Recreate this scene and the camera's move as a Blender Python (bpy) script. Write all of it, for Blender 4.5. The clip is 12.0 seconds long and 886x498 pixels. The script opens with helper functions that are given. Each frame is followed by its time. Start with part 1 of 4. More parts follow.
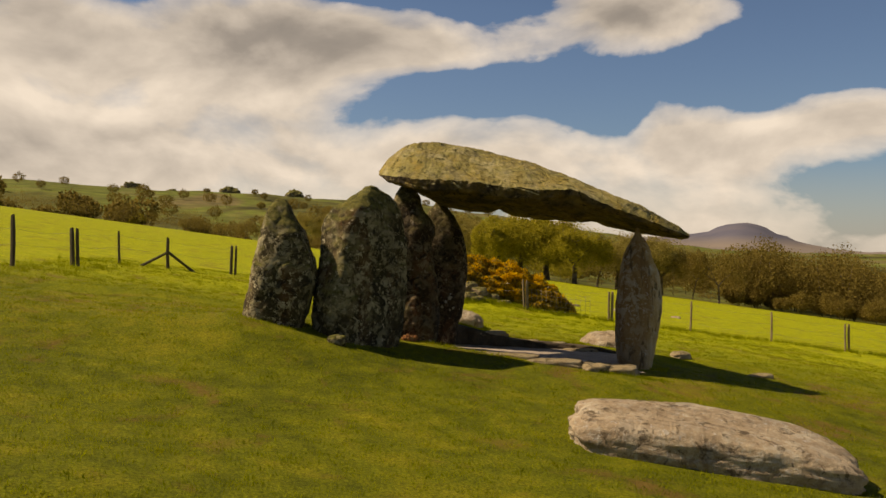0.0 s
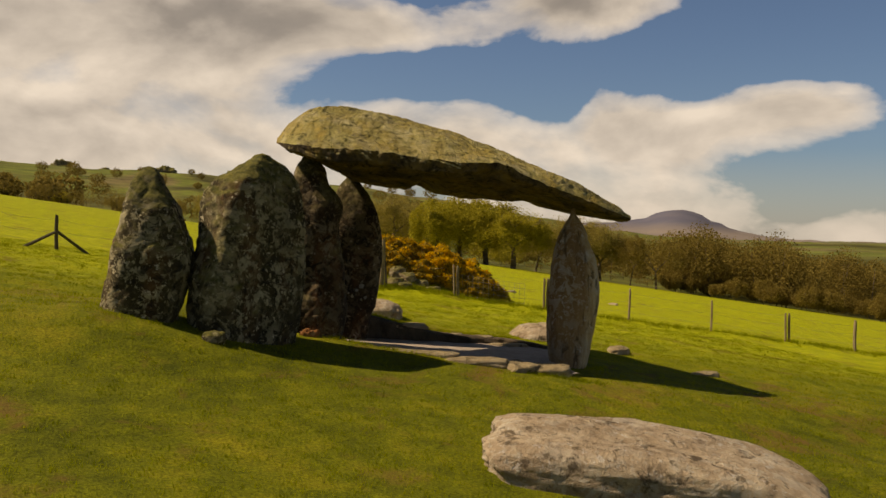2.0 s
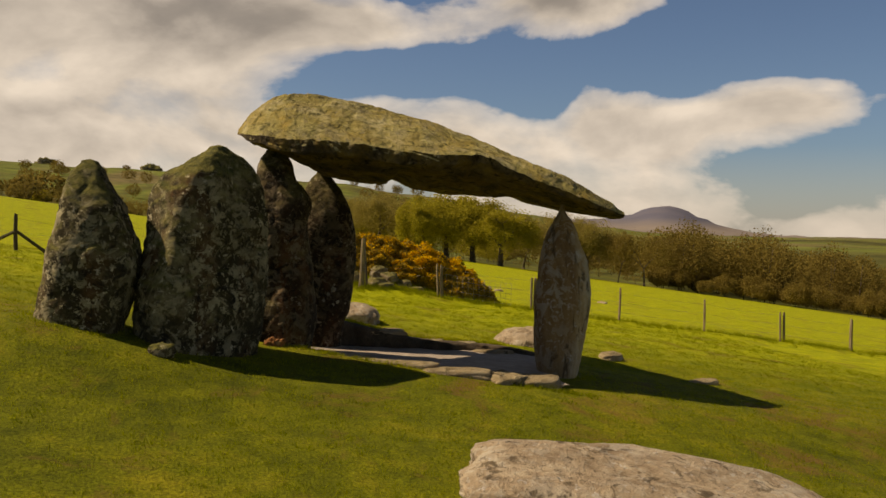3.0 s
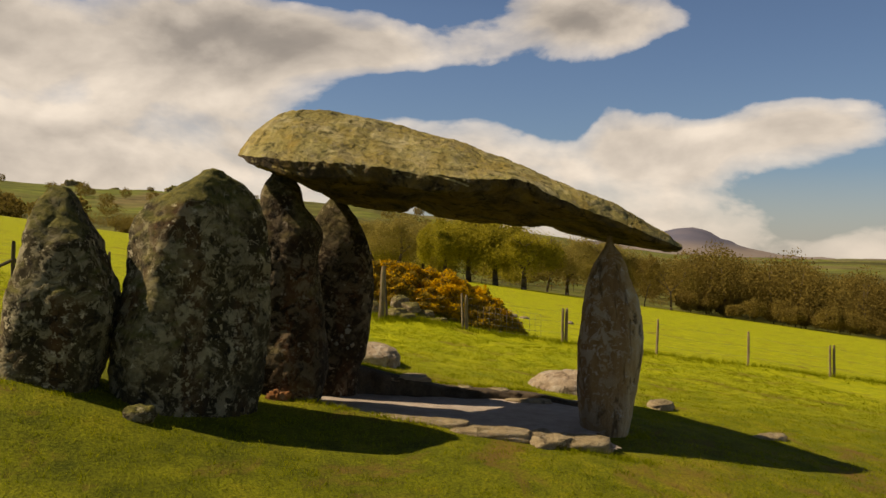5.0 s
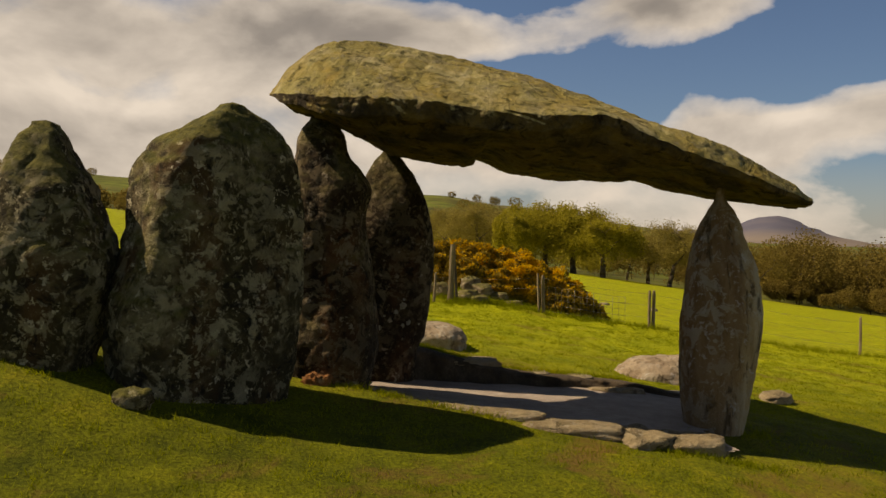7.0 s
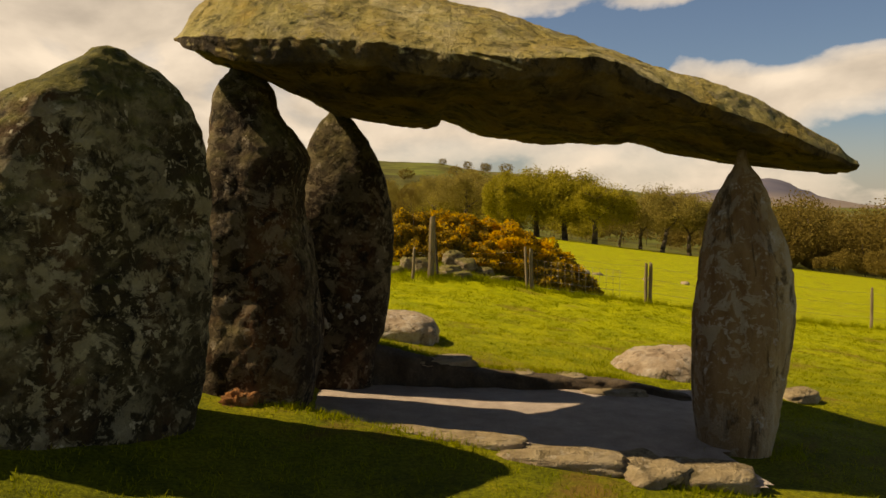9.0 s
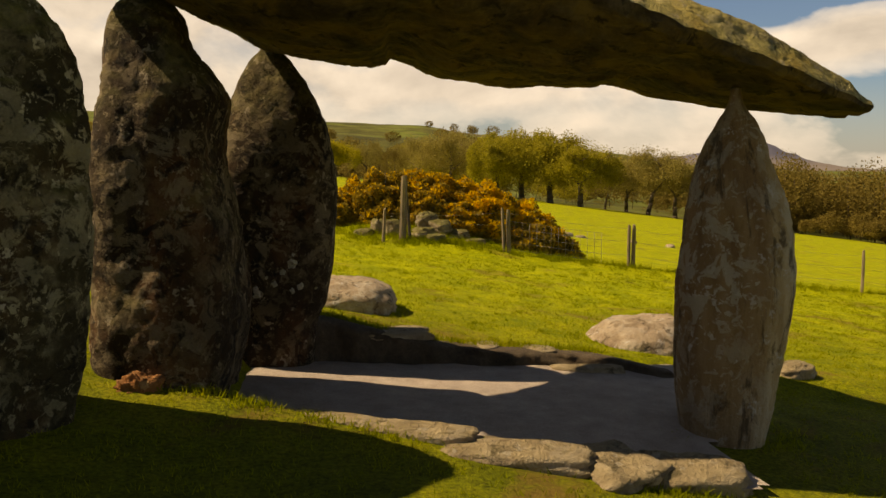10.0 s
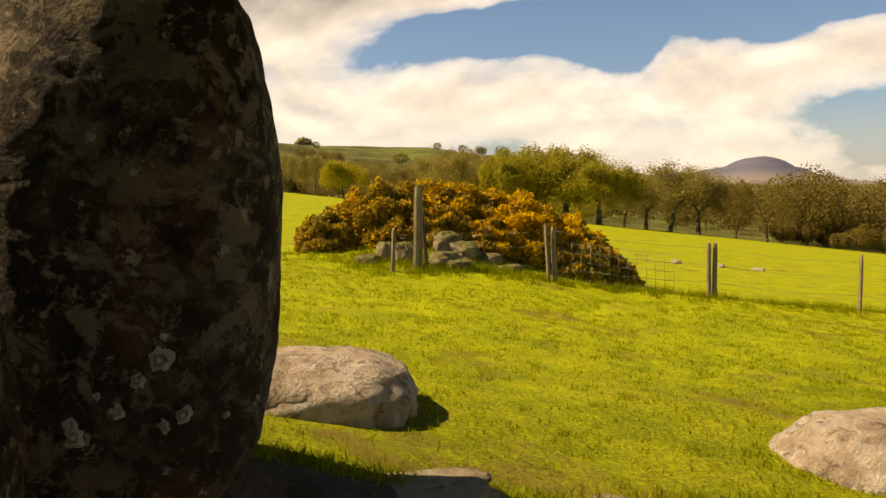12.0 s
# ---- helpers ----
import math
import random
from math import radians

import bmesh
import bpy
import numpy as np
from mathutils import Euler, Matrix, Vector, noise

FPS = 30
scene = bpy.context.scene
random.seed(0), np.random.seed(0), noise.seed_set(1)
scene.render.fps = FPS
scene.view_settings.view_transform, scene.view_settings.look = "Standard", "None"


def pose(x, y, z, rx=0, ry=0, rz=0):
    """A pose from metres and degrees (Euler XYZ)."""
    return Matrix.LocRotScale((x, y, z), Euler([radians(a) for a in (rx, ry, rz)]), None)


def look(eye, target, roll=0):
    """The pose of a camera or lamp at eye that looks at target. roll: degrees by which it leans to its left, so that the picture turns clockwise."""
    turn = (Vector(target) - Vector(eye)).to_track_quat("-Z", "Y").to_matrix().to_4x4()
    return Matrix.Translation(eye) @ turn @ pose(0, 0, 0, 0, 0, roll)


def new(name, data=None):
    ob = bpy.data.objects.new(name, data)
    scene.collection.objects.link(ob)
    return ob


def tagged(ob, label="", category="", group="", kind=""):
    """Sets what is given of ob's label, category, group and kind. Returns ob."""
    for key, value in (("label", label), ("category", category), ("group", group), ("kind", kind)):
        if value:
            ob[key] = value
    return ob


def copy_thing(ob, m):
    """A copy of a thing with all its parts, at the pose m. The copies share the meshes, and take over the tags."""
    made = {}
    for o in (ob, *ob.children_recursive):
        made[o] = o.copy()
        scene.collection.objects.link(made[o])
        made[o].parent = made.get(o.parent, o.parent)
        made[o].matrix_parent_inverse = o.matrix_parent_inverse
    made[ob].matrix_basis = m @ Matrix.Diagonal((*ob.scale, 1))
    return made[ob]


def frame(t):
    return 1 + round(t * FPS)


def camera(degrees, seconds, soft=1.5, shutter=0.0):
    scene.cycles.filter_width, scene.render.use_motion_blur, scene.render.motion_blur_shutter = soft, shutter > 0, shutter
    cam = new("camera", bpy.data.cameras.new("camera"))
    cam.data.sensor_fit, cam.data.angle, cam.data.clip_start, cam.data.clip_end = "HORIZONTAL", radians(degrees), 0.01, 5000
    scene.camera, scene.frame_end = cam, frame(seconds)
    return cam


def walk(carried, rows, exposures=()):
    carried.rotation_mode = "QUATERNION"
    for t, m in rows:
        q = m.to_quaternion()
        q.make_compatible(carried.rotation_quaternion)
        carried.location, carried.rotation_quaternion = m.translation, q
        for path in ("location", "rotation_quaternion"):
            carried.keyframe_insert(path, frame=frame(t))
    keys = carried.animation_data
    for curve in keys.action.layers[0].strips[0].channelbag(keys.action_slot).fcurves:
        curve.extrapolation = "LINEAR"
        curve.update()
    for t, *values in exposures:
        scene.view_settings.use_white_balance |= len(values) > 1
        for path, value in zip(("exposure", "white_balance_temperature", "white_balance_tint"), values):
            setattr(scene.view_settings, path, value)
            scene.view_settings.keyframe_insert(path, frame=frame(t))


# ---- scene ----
cam = camera(56.0, 12.0)
PATH = [
    (0, (-4.737, -12.339, 1.8), (-4.426, -10.363, 1.8), 0.6),
    (0.5, (-4.621, -12.027, 1.807), (-4.298, -10.053, 1.805), 0.5),
    (1, (-4.46, -11.61, 1.771), (-4.081, -9.646, 1.753), 0.8),
    (1.5, (-4.237, -11.095, 1.709), (-3.813, -9.141, 1.688), 1.2),
    (2, (-4.026, -10.745, 1.777), (-3.577, -8.796, 1.74), 1.2),
    (2.5, (-3.822, -10.286, 1.8), (-3.345, -8.344, 1.755), 1.0),
    (4.5, (-3.537, -8.866, 1.857), (-3.064, -6.923, 1.845), 0.7),
    (5, (-3.465, -8.525, 1.951), (-3.038, -6.571, 1.958), 1.0),
    (5.5, (-3.46, -8.25, 2.022), (-3.075, -6.287, 2.041), 1.5),
    (6, (-3.416, -7.973, 1.972), (-3.066, -6.004, 1.999), 1.5),
    (6.5, (-3.252, -7.534, 1.821), (-2.964, -5.555, 1.839), 1.5),
    (7, (-3.082, -7.029, 1.65), (-2.835, -5.045, 1.631), 0.8),
    (9, (-2.628, -5.576, 1.742), (-2.362, -3.596, 1.645), -0.1),
    (9.5, (-2.420, -5.148, 1.696), (-2.133, -3.173, 1.557), 0.3),
    (10, (-2.224, -4.715, 1.657), (-1.928, -2.746, 1.472), -0.1),
    (10.5, (-2.098, -4.187, 1.632), (-1.834, -2.219, 1.397), -1.4),
    (11, (-2.052, -3.227, 1.503), (-1.757, -1.265, 1.257), -3.4),
    (11.5, (-2.061, -2.108, 1.504), (-1.712, -0.154, 1.254), -3.8),
    (12, (-1.916, -0.981, 1.448), (-1.643, 0.996, 1.315), -1.3),
]
walk(cam, [(t, look(eye, target, roll)) for t, eye, target, roll in PATH],
     exposures=[(t, ev, kelvin, 15) for t, ev, kelvin in ((0, 0.15, 7900), (2, 0.05, 7900), (4.5, 0.12, 7650), (5.5, 0.24, 7500), (6.5, 0.15, 7500), (7, 0.02, 7700), (9, 0.25, 8600), (10.5, 0.35, 8800), (11.2, 0.4, 8800), (11.6, 0.50, 8600), (12, 0.68, 8300))])

# ---- light ----
SUN_TO = Vector((0.86, -0.16, -1.0)).normalized()      # the way the sunlight travels
sun_el = math.asin(-SUN_TO.z)
sun_az = math.atan2(-SUN_TO.x, -SUN_TO.y)               # clockwise from +y
sun = new("sun", bpy.data.lights.new("sun", "SUN"))
sun.data.energy, sun.data.angle, sun.data.color = 5.0, radians(0.6), (1.0, 0.87, 0.66)
sun.matrix_world = Matrix.Translation((-30, 30, 60)) @ SUN_TO.to_track_quat("-Z", "Y").to_matrix().to_4x4()


def link(tree, a, b):
    tree.links.new(a, b)


def ramp_node(tree, source, stops, interp="LINEAR"):
    n = tree.nodes.new("ShaderNodeValToRGB")
    n.color_ramp.interpolation = interp
    while len(n.color_ramp.elements) < len(stops):
        n.color_ramp.elements.new(0.5)
    for e, (p, c) in zip(n.color_ramp.elements, stops):
        e.position = p
        e.color = (*c, 1) if isinstance(c, tuple) else (c, c, c, 1)
    link(tree, source, n.inputs[0])
    return n.outputs[0]


def math_node(tree, op, a, b=0.0, clamp=False):
    n = tree.nodes.new("ShaderNodeMath")
    n.operation, n.use_clamp = op, clamp
    for k, v in enumerate((a, b)):
        if isinstance(v, (int, float)):
            n.inputs[k].default_value = v
        else:
            link(tree, v, n.inputs[k])
    return n.outputs[0]


def mix_node(tree, fac, a, b, blend="MIX"):
    n = tree.nodes.new("ShaderNodeMix")
    n.data_type, n.blend_type = "RGBA", blend
    for k, v in ((0, fac), (6, a), (7, b)):
        if isinstance(v, (int, float)):
            n.inputs[k].default_value = v
        elif isinstance(v, tuple):
            n.inputs[k].default_value = (*v, 1)
        else:
            link(tree, v, n.inputs[k])
    return n.outputs[2]


def noise_node(tree, vec, scale, detail=5.0, rough=0.55, distort=0.0):
    n = tree.nodes.new("ShaderNodeTexNoise")
    n.inputs["Scale"].default_value = scale
    n.inputs["Detail"].default_value = detail
    n.inputs["Roughness"].default_value = rough
    n.inputs["Distortion"].default_value = distort
    link(tree, vec, n.inputs["Vector"])
    return n.outputs[0]


def mapping_node(tree, vec, loc=(0, 0, 0), rot=(0, 0, 0), scale=(1, 1, 1)):
    n = tree.nodes.new("ShaderNodeMapping")
    n.inputs[1].default_value, n.inputs[2].default_value, n.inputs[3].default_value = loc, rot, scale
    link(tree, vec, n.inputs[0])
    return n.outputs[0]


def gauss_node(t, az, el, spot):
    """A soft mass of cloud round a bearing and height: degrees, widths, amount."""
    a, e, wa, we, amount = spot
    p = math_node(t, "DIVIDE", math_node(t, "SUBTRACT", az, radians(a)), radians(wa))
    q = math_node(t, "DIVIDE", math_node(t, "SUBTRACT", el, radians(e)), radians(we))
    s = math_node(t, "ADD", math_node(t, "MULTIPLY", p, p), math_node(t, "MULTIPLY", q, q))
    return math_node(t, "MULTIPLY", math_node(t, "EXPONENT", math_node(t, "MULTIPLY", s, -1.0)), amount)


# cumulus banks over the hills, open blue above
CLOUDS = [(-14, 12.8, 14, 3.6, 0.34), (3, 13.6, 9, 1.9, 0.24), (23.5, 15.2, 5.0, 2.3, 0.34), (11, 6.2, 9, 2.6, 0.26), (26, 7.0, 4.5, 2.2, 0.24), (36, 8.2, 6, 2.4, 0.30), (-12, 5.6, 16, 2.6, 0.24),
          (14, 11.0, 8, 1.3, -0.30), (31, 12.4, 9, 2.4, -0.36), (36, 17, 8, 3.0, -0.25), (2, 17.6, 9, 1.4, -0.18), (20.5, 8.8, 2.2, 1.6, -0.14)]


def sky_world():
    w = bpy.data.worlds.new("sky")
    w.use_nodes = True
    scene.world = w
    t = w.node_tree
    t.nodes.clear()
    sky = t.nodes.new("ShaderNodeTexSky")
    sky.sky_type, sky.sun_disc = "NISHITA", False
    sky.sun_elevation, sky.sun_rotation = sun_el, sun_az
    sky.air_density, sky.dust_density, sky.altitude = 1.0, 1.2, 150
    coord = t.nodes.new("ShaderNodeTexCoord").outputs["Generated"]
    sep = t.nodes.new("ShaderNodeSeparateXYZ")
    link(t, coord, sep.inputs[0])
    az = math_node(t, "ARCTAN2", sep.outputs[0], sep.outputs[1])
    el = math_node(t, "ARCSINE", sep.outputs[2])
    z = math_node(t, "MAXIMUM", sep.outputs[2], 0.0)

    def billow(dz):
        v = mapping_node(t, coord, loc=(4.3, 1.9, dz), scale=(1.0, 1.0, 1.75))
        n = noise_node(t, v, 5.4, 7.0, 0.52, 0.2)
        return n

    a, b = billow(0.6), billow(0.63)
    amount = math_node(t, "ADD", math_node(t, "MULTIPLY", a, 0.72), 0.14)
    for spot in CLOUDS:
        amount = math_node(t, "ADD", amount, gauss_node(t, az, el, spot))
    high = ramp_node(t, z, [(0.0, 0.10), (0.10, 0.03), (0.16, -0.06), (0.36, -0.16), (0.5, -0.26)])
    amount = math_node(t, "ADD", amount, high)
    cover = ramp_node(t, amount, [(0.535, 0.0), (0.575, 0.55), (0.68, 1.0)])
    relief = math_node(t, "MULTIPLY", math_node(t, "SUBTRACT", b, a), 0.9)
    shade = math_node(t, "ADD", math_node(t, "ADD", math_node(t, "MULTIPLY", amount, 0.75), relief), math_node(t, "MULTIPLY", math_node(t, "MAXIMUM", math_node(t, "SUBTRACT", el, radians(8)), 0.0), 0.8))
    cloud = ramp_node(t, shade, [(0.44, (1.32, 1.26, 1.15)), (0.57, (0.96, 0.92, 0.85)), (0.74, (0.52, 0.50, 0.475)), (0.95, (0.30, 0.30, 0.30))])
    blue = mix_node(t, 1.0, sky.outputs[0], (0.092, 0.116, 0.146), "MULTIPLY")
    deep = ramp_node(t, z, [(0.0, 1.0), (0.28, 0.9), (0.5, 0.34)])
    blue = mix_node(t, 1.0, blue, deep, "MULTIPLY")
    col = mix_node(t, cover, blue, cloud)
    haze = ramp_node(t, z, [(0.0, 0.50), (0.04, 0.28), (0.10, 0.0)])
    col = mix_node(t, haze, col, (0.92, 0.86, 0.76))
    bg = t.nodes.new("ShaderNodeBackground")
    link(t, col, bg.inputs[0])
    bg.inputs[1].default_value = 0.55
    out = t.nodes.new("ShaderNodeOutputWorld")
    link(t, bg.outputs[0], out.inputs[0])


sky_world()


# ---- materials ----
def material(name):
    m = bpy.data.materials.new(name)
    m.use_nodes = True
    t = m.node_tree
    b = t.nodes["Principled BSDF"]
    geo = t.nodes.new("ShaderNodeNewGeometry")
    return m, t, b, geo


def bump(t, b, height, strength, distance):
    n = t.nodes.new("ShaderNodeBump")
    n.inputs["Strength"].default_value, n.inputs["Distance"].default_value = strength, distance
    link(t, height, n.inputs["Height"])
    link(t, n.outputs[0], b.inputs["Normal"])


def rock_material(name, dark, mid, pale, moss=0.5, lichen=0.5, ochre=0.0, rust=0.0, iron=0.0, lit_coat=None, grain=1.0):
    """Weathered igneous stone: mottled body, pale lichen crusts, moss on upward faces, cracks."""
    m, t, b, geo = material(name)
    tc = t.nodes.new("ShaderNodeTexCoord").outputs["Object"]
    streak = mapping_node(t, tc, scale=(1.0, 1.0, grain))
    n1 = noise_node(t, streak, 2.2, 8, 0.62, 0.4)
    n2 = noise_node(t, streak, 11.0, 8, 0.68, 0.2)
    n3 = noise_node(t, tc, 60.0, 4, 0.6)
    body = math_node(t, "ADD", math_node(t, "MULTIPLY", n1, 0.6), math_node(t, "MULTIPLY", n2, 0.4))
    col = ramp_node(t, body, [(0.34, dark), (0.50, mid), (0.66, pale)])
    if rust:
        r = ramp_node(t, noise_node(t, mapping_node(t, tc, loc=(5, 2, 1), scale=(1.6, 1.6, 0.7)), 1.3, 5, 0.6), [(0.50, 0.0), (0.68, rust)])
        col = mix_node(t, r, col, (0.20, 0.085, 0.030))
    if iron:
        # iron-stained on one flank, clean grey on the other
        ox = t.nodes.new("ShaderNodeSeparateXYZ")
        link(t, tc, ox.inputs[0])
        flank = math_node(t, "ADD", ox.outputs[0], math_node(t, "MULTIPLY", math_node(t, "SUBTRACT", n1, 0.5), 0.5))
        col = mix_node(t, ramp_node(t, flank, [(0.10, iron), (0.22, 0.0)]), col, (0.17, 0.085, 0.032))
    if ochre:
        o = ramp_node(t, noise_node(t, mapping_node(t, tc, loc=(9, 4, 7)), 2.6, 7, 0.65, 0.5), [(0.42, 0.0), (0.62, ochre)])
        col = mix_node(t, o, col, (0.30, 0.20, 0.035))
    if lit_coat:
        # shade put into the colour: upward faces get pale lichen crust, undersides stay dark
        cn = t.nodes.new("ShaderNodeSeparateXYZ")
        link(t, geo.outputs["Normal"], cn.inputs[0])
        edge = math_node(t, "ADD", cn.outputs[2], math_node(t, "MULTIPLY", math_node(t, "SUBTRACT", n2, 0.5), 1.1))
        lit_faces = ramp_node(t, edge, [(0.0, 0.0), (0.22, 1.0)])
        lit_crust = ramp_node(t, body, [(0.34, lit_coat[0]), (0.50, lit_coat[1]), (0.64, lit_coat[2])])
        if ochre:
            lit_crust = mix_node(t, o, lit_crust, (0.44, 0.30, 0.055))
        col = mix_node(t, lit_faces, col, lit_crust)
        lit_lichen_mask = lit_faces
    # lichen: organic crusts at two sizes, a few round rosettes, dark algae stains
    l1 = ramp_node(t, noise_node(t, mapping_node(t, tc, loc=(1, 6, 3)), 5.5, 9, 0.68, 0.6), [(0.515, 0.0), (0.555, 1.0)])
    l2 = ramp_node(t, noise_node(t, mapping_node(t, tc, loc=(4, 3, 9)), 17.0, 7, 0.66, 0.5), [(0.56, 0.0), (0.60, 1.0)])
    zone = ramp_node(t, noise_node(t, mapping_node(t, tc, loc=(8, 1, 2)), 1.6, 4, 0.55), [(0.36, 0.25), (0.60, 1.0)])
    lm = math_node(t, "MULTIPLY", math_node(t, "MULTIPLY", math_node(t, "MAXIMUM", math_node(t, "MULTIPLY", l1, 0.8), l2), zone), lichen)
    # the painted shade on the undersides thins the lichen too
    if lit_coat:
        lm = math_node(t, "MULTIPLY", lm, math_node(t, "ADD", math_node(t, "MULTIPLY", lit_lichen_mask, 0.8), 0.2))
    crust = mix_node(t, n3, tuple(min(0.5, 0.95 * c + 0.02) for c in pale), tuple(min(0.58, 1.85 * c + 0.06) for c in pale))
    col = mix_node(t, lm, col, crust)
    vor = t.nodes.new("ShaderNodeTexVoronoi")
    vor.inputs["Scale"].default_value = 6.5
    link(t, mix_node(t, 0.16, tc, noise_color(t, tc, 28.0), "ADD"), vor.inputs["Vector"])
    rose = math_node(t, "MULTIPLY", ramp_node(t, vor.outputs["Distance"], [(0.14, 1.0), (0.20, 0.0)]), 0.8 * lichen)
    if lit_coat:
        rose = math_node(t, "MULTIPLY", rose, lit_lichen_mask)
    col = mix_node(t, rose, col, tuple(min(0.62, 1.6 * c + 0.14) for c in pale))
    darks = ramp_node(t, noise_node(t, mapping_node(t, tc, loc=(7, 1, 5), scale=(1.0, 1.0, grain)), 7.0, 8, 0.7, 0.6), [(0.54, 0.0), (0.62, 0.8)])
    col = mix_node(t, darks, col, tuple(0.45 * c for c in dark))
    # moss
    sepn = t.nodes.new("ShaderNodeSeparateXYZ")
    link(t, geo.outputs["Normal"], sepn.inputs[0])
    up = math_node(t, "ADD", sepn.outputs[2], math_node(t, "MULTIPLY", math_node(t, "SUBTRACT", n1, 0.5), 1.6))
    mm = ramp_node(t, up, [(0.22, 0.0), (0.66, moss)])
    mossc = ramp_node(t, n2, [(0.35, (0.045, 0.052, 0.010)), (0.65, (0.17, 0.155, 0.030))])
    col = mix_node(t, mm, col, mossc)
    link(t, col, b.inputs["Base Color"])
    b.inputs["Roughness"].default_value = 0.92
    b.inputs["Specular IOR Level"].default_value = 0.25
    h = math_node(t, "ADD", math_node(t, "MULTIPLY", n2, 1.0), math_node(t, "MULTIPLY", n3, 0.35))
    h = math_node(t, "ADD", h, math_node(t, "MULTIPLY", lm, 0.15))
    bump(t, b, h, 0.95, 0.045)
    return m


def noise_color(t, vec, scale):
    n = t.nodes.new("ShaderNodeTexNoise")
    n.inputs["Scale"].default_value = scale
    n.inputs["Detail"].default_value = 3
    link(t, vec, n.inputs["Vector"])
    return n.outputs["Color"]


ROCK_UPRIGHT = rock_material("weathered_upright_stone", (0.015, 0.012, 0.006), (0.055, 0.045, 0.020), (0.29, 0.255, 0.155), moss=0.9, lichen=1.0, rust=0.35)
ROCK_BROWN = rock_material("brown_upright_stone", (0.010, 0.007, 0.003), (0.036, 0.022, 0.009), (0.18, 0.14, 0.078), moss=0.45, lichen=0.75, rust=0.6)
# dark body paints the shaded underside, the paler lichen colours the sunlit faces
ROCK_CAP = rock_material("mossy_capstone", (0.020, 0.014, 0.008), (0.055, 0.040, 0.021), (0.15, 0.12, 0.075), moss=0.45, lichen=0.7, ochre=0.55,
                         lit_coat=((0.090, 0.075, 0.024), (0.42, 0.365, 0.140), (0.68, 0.61, 0.39)))
ROCK_PILLAR = rock_material("pale_pillar_stone", (0.12, 0.080, 0.036), (0.42, 0.31, 0.165), (0.62, 0.53, 0.37), moss=0.15, lichen=0.5, rust=0.3, iron=0.6, grain=0.22)
ROCK_PALE = rock_material("pale_boulder_stone", (0.15, 0.105, 0.066), (0.36, 0.280, 0.195), (0.56, 0.47, 0.35), moss=0.06, lichen=0.5)
ROCK_MOUND = rock_material("mossy_mound_stone", (0.10, 0.075, 0.04), (0.25, 0.195, 0.11), (0.42, 0.35, 0.23), moss=0.8, lichen=0.35)
ROCK_RUST = rock_material("rust_red_stone", (0.10, 0.045, 0.018), (0.30, 0.13, 0.045), (0.46, 0.24, 0.10), moss=0.0, lichen=0.25)
ROCK_KERB = rock_material("worn_kerb_stone", (0.14, 0.10, 0.06), (0.32, 0.25, 0.155), (0.47, 0.39, 0.27), moss=0.22, lichen=0.3)


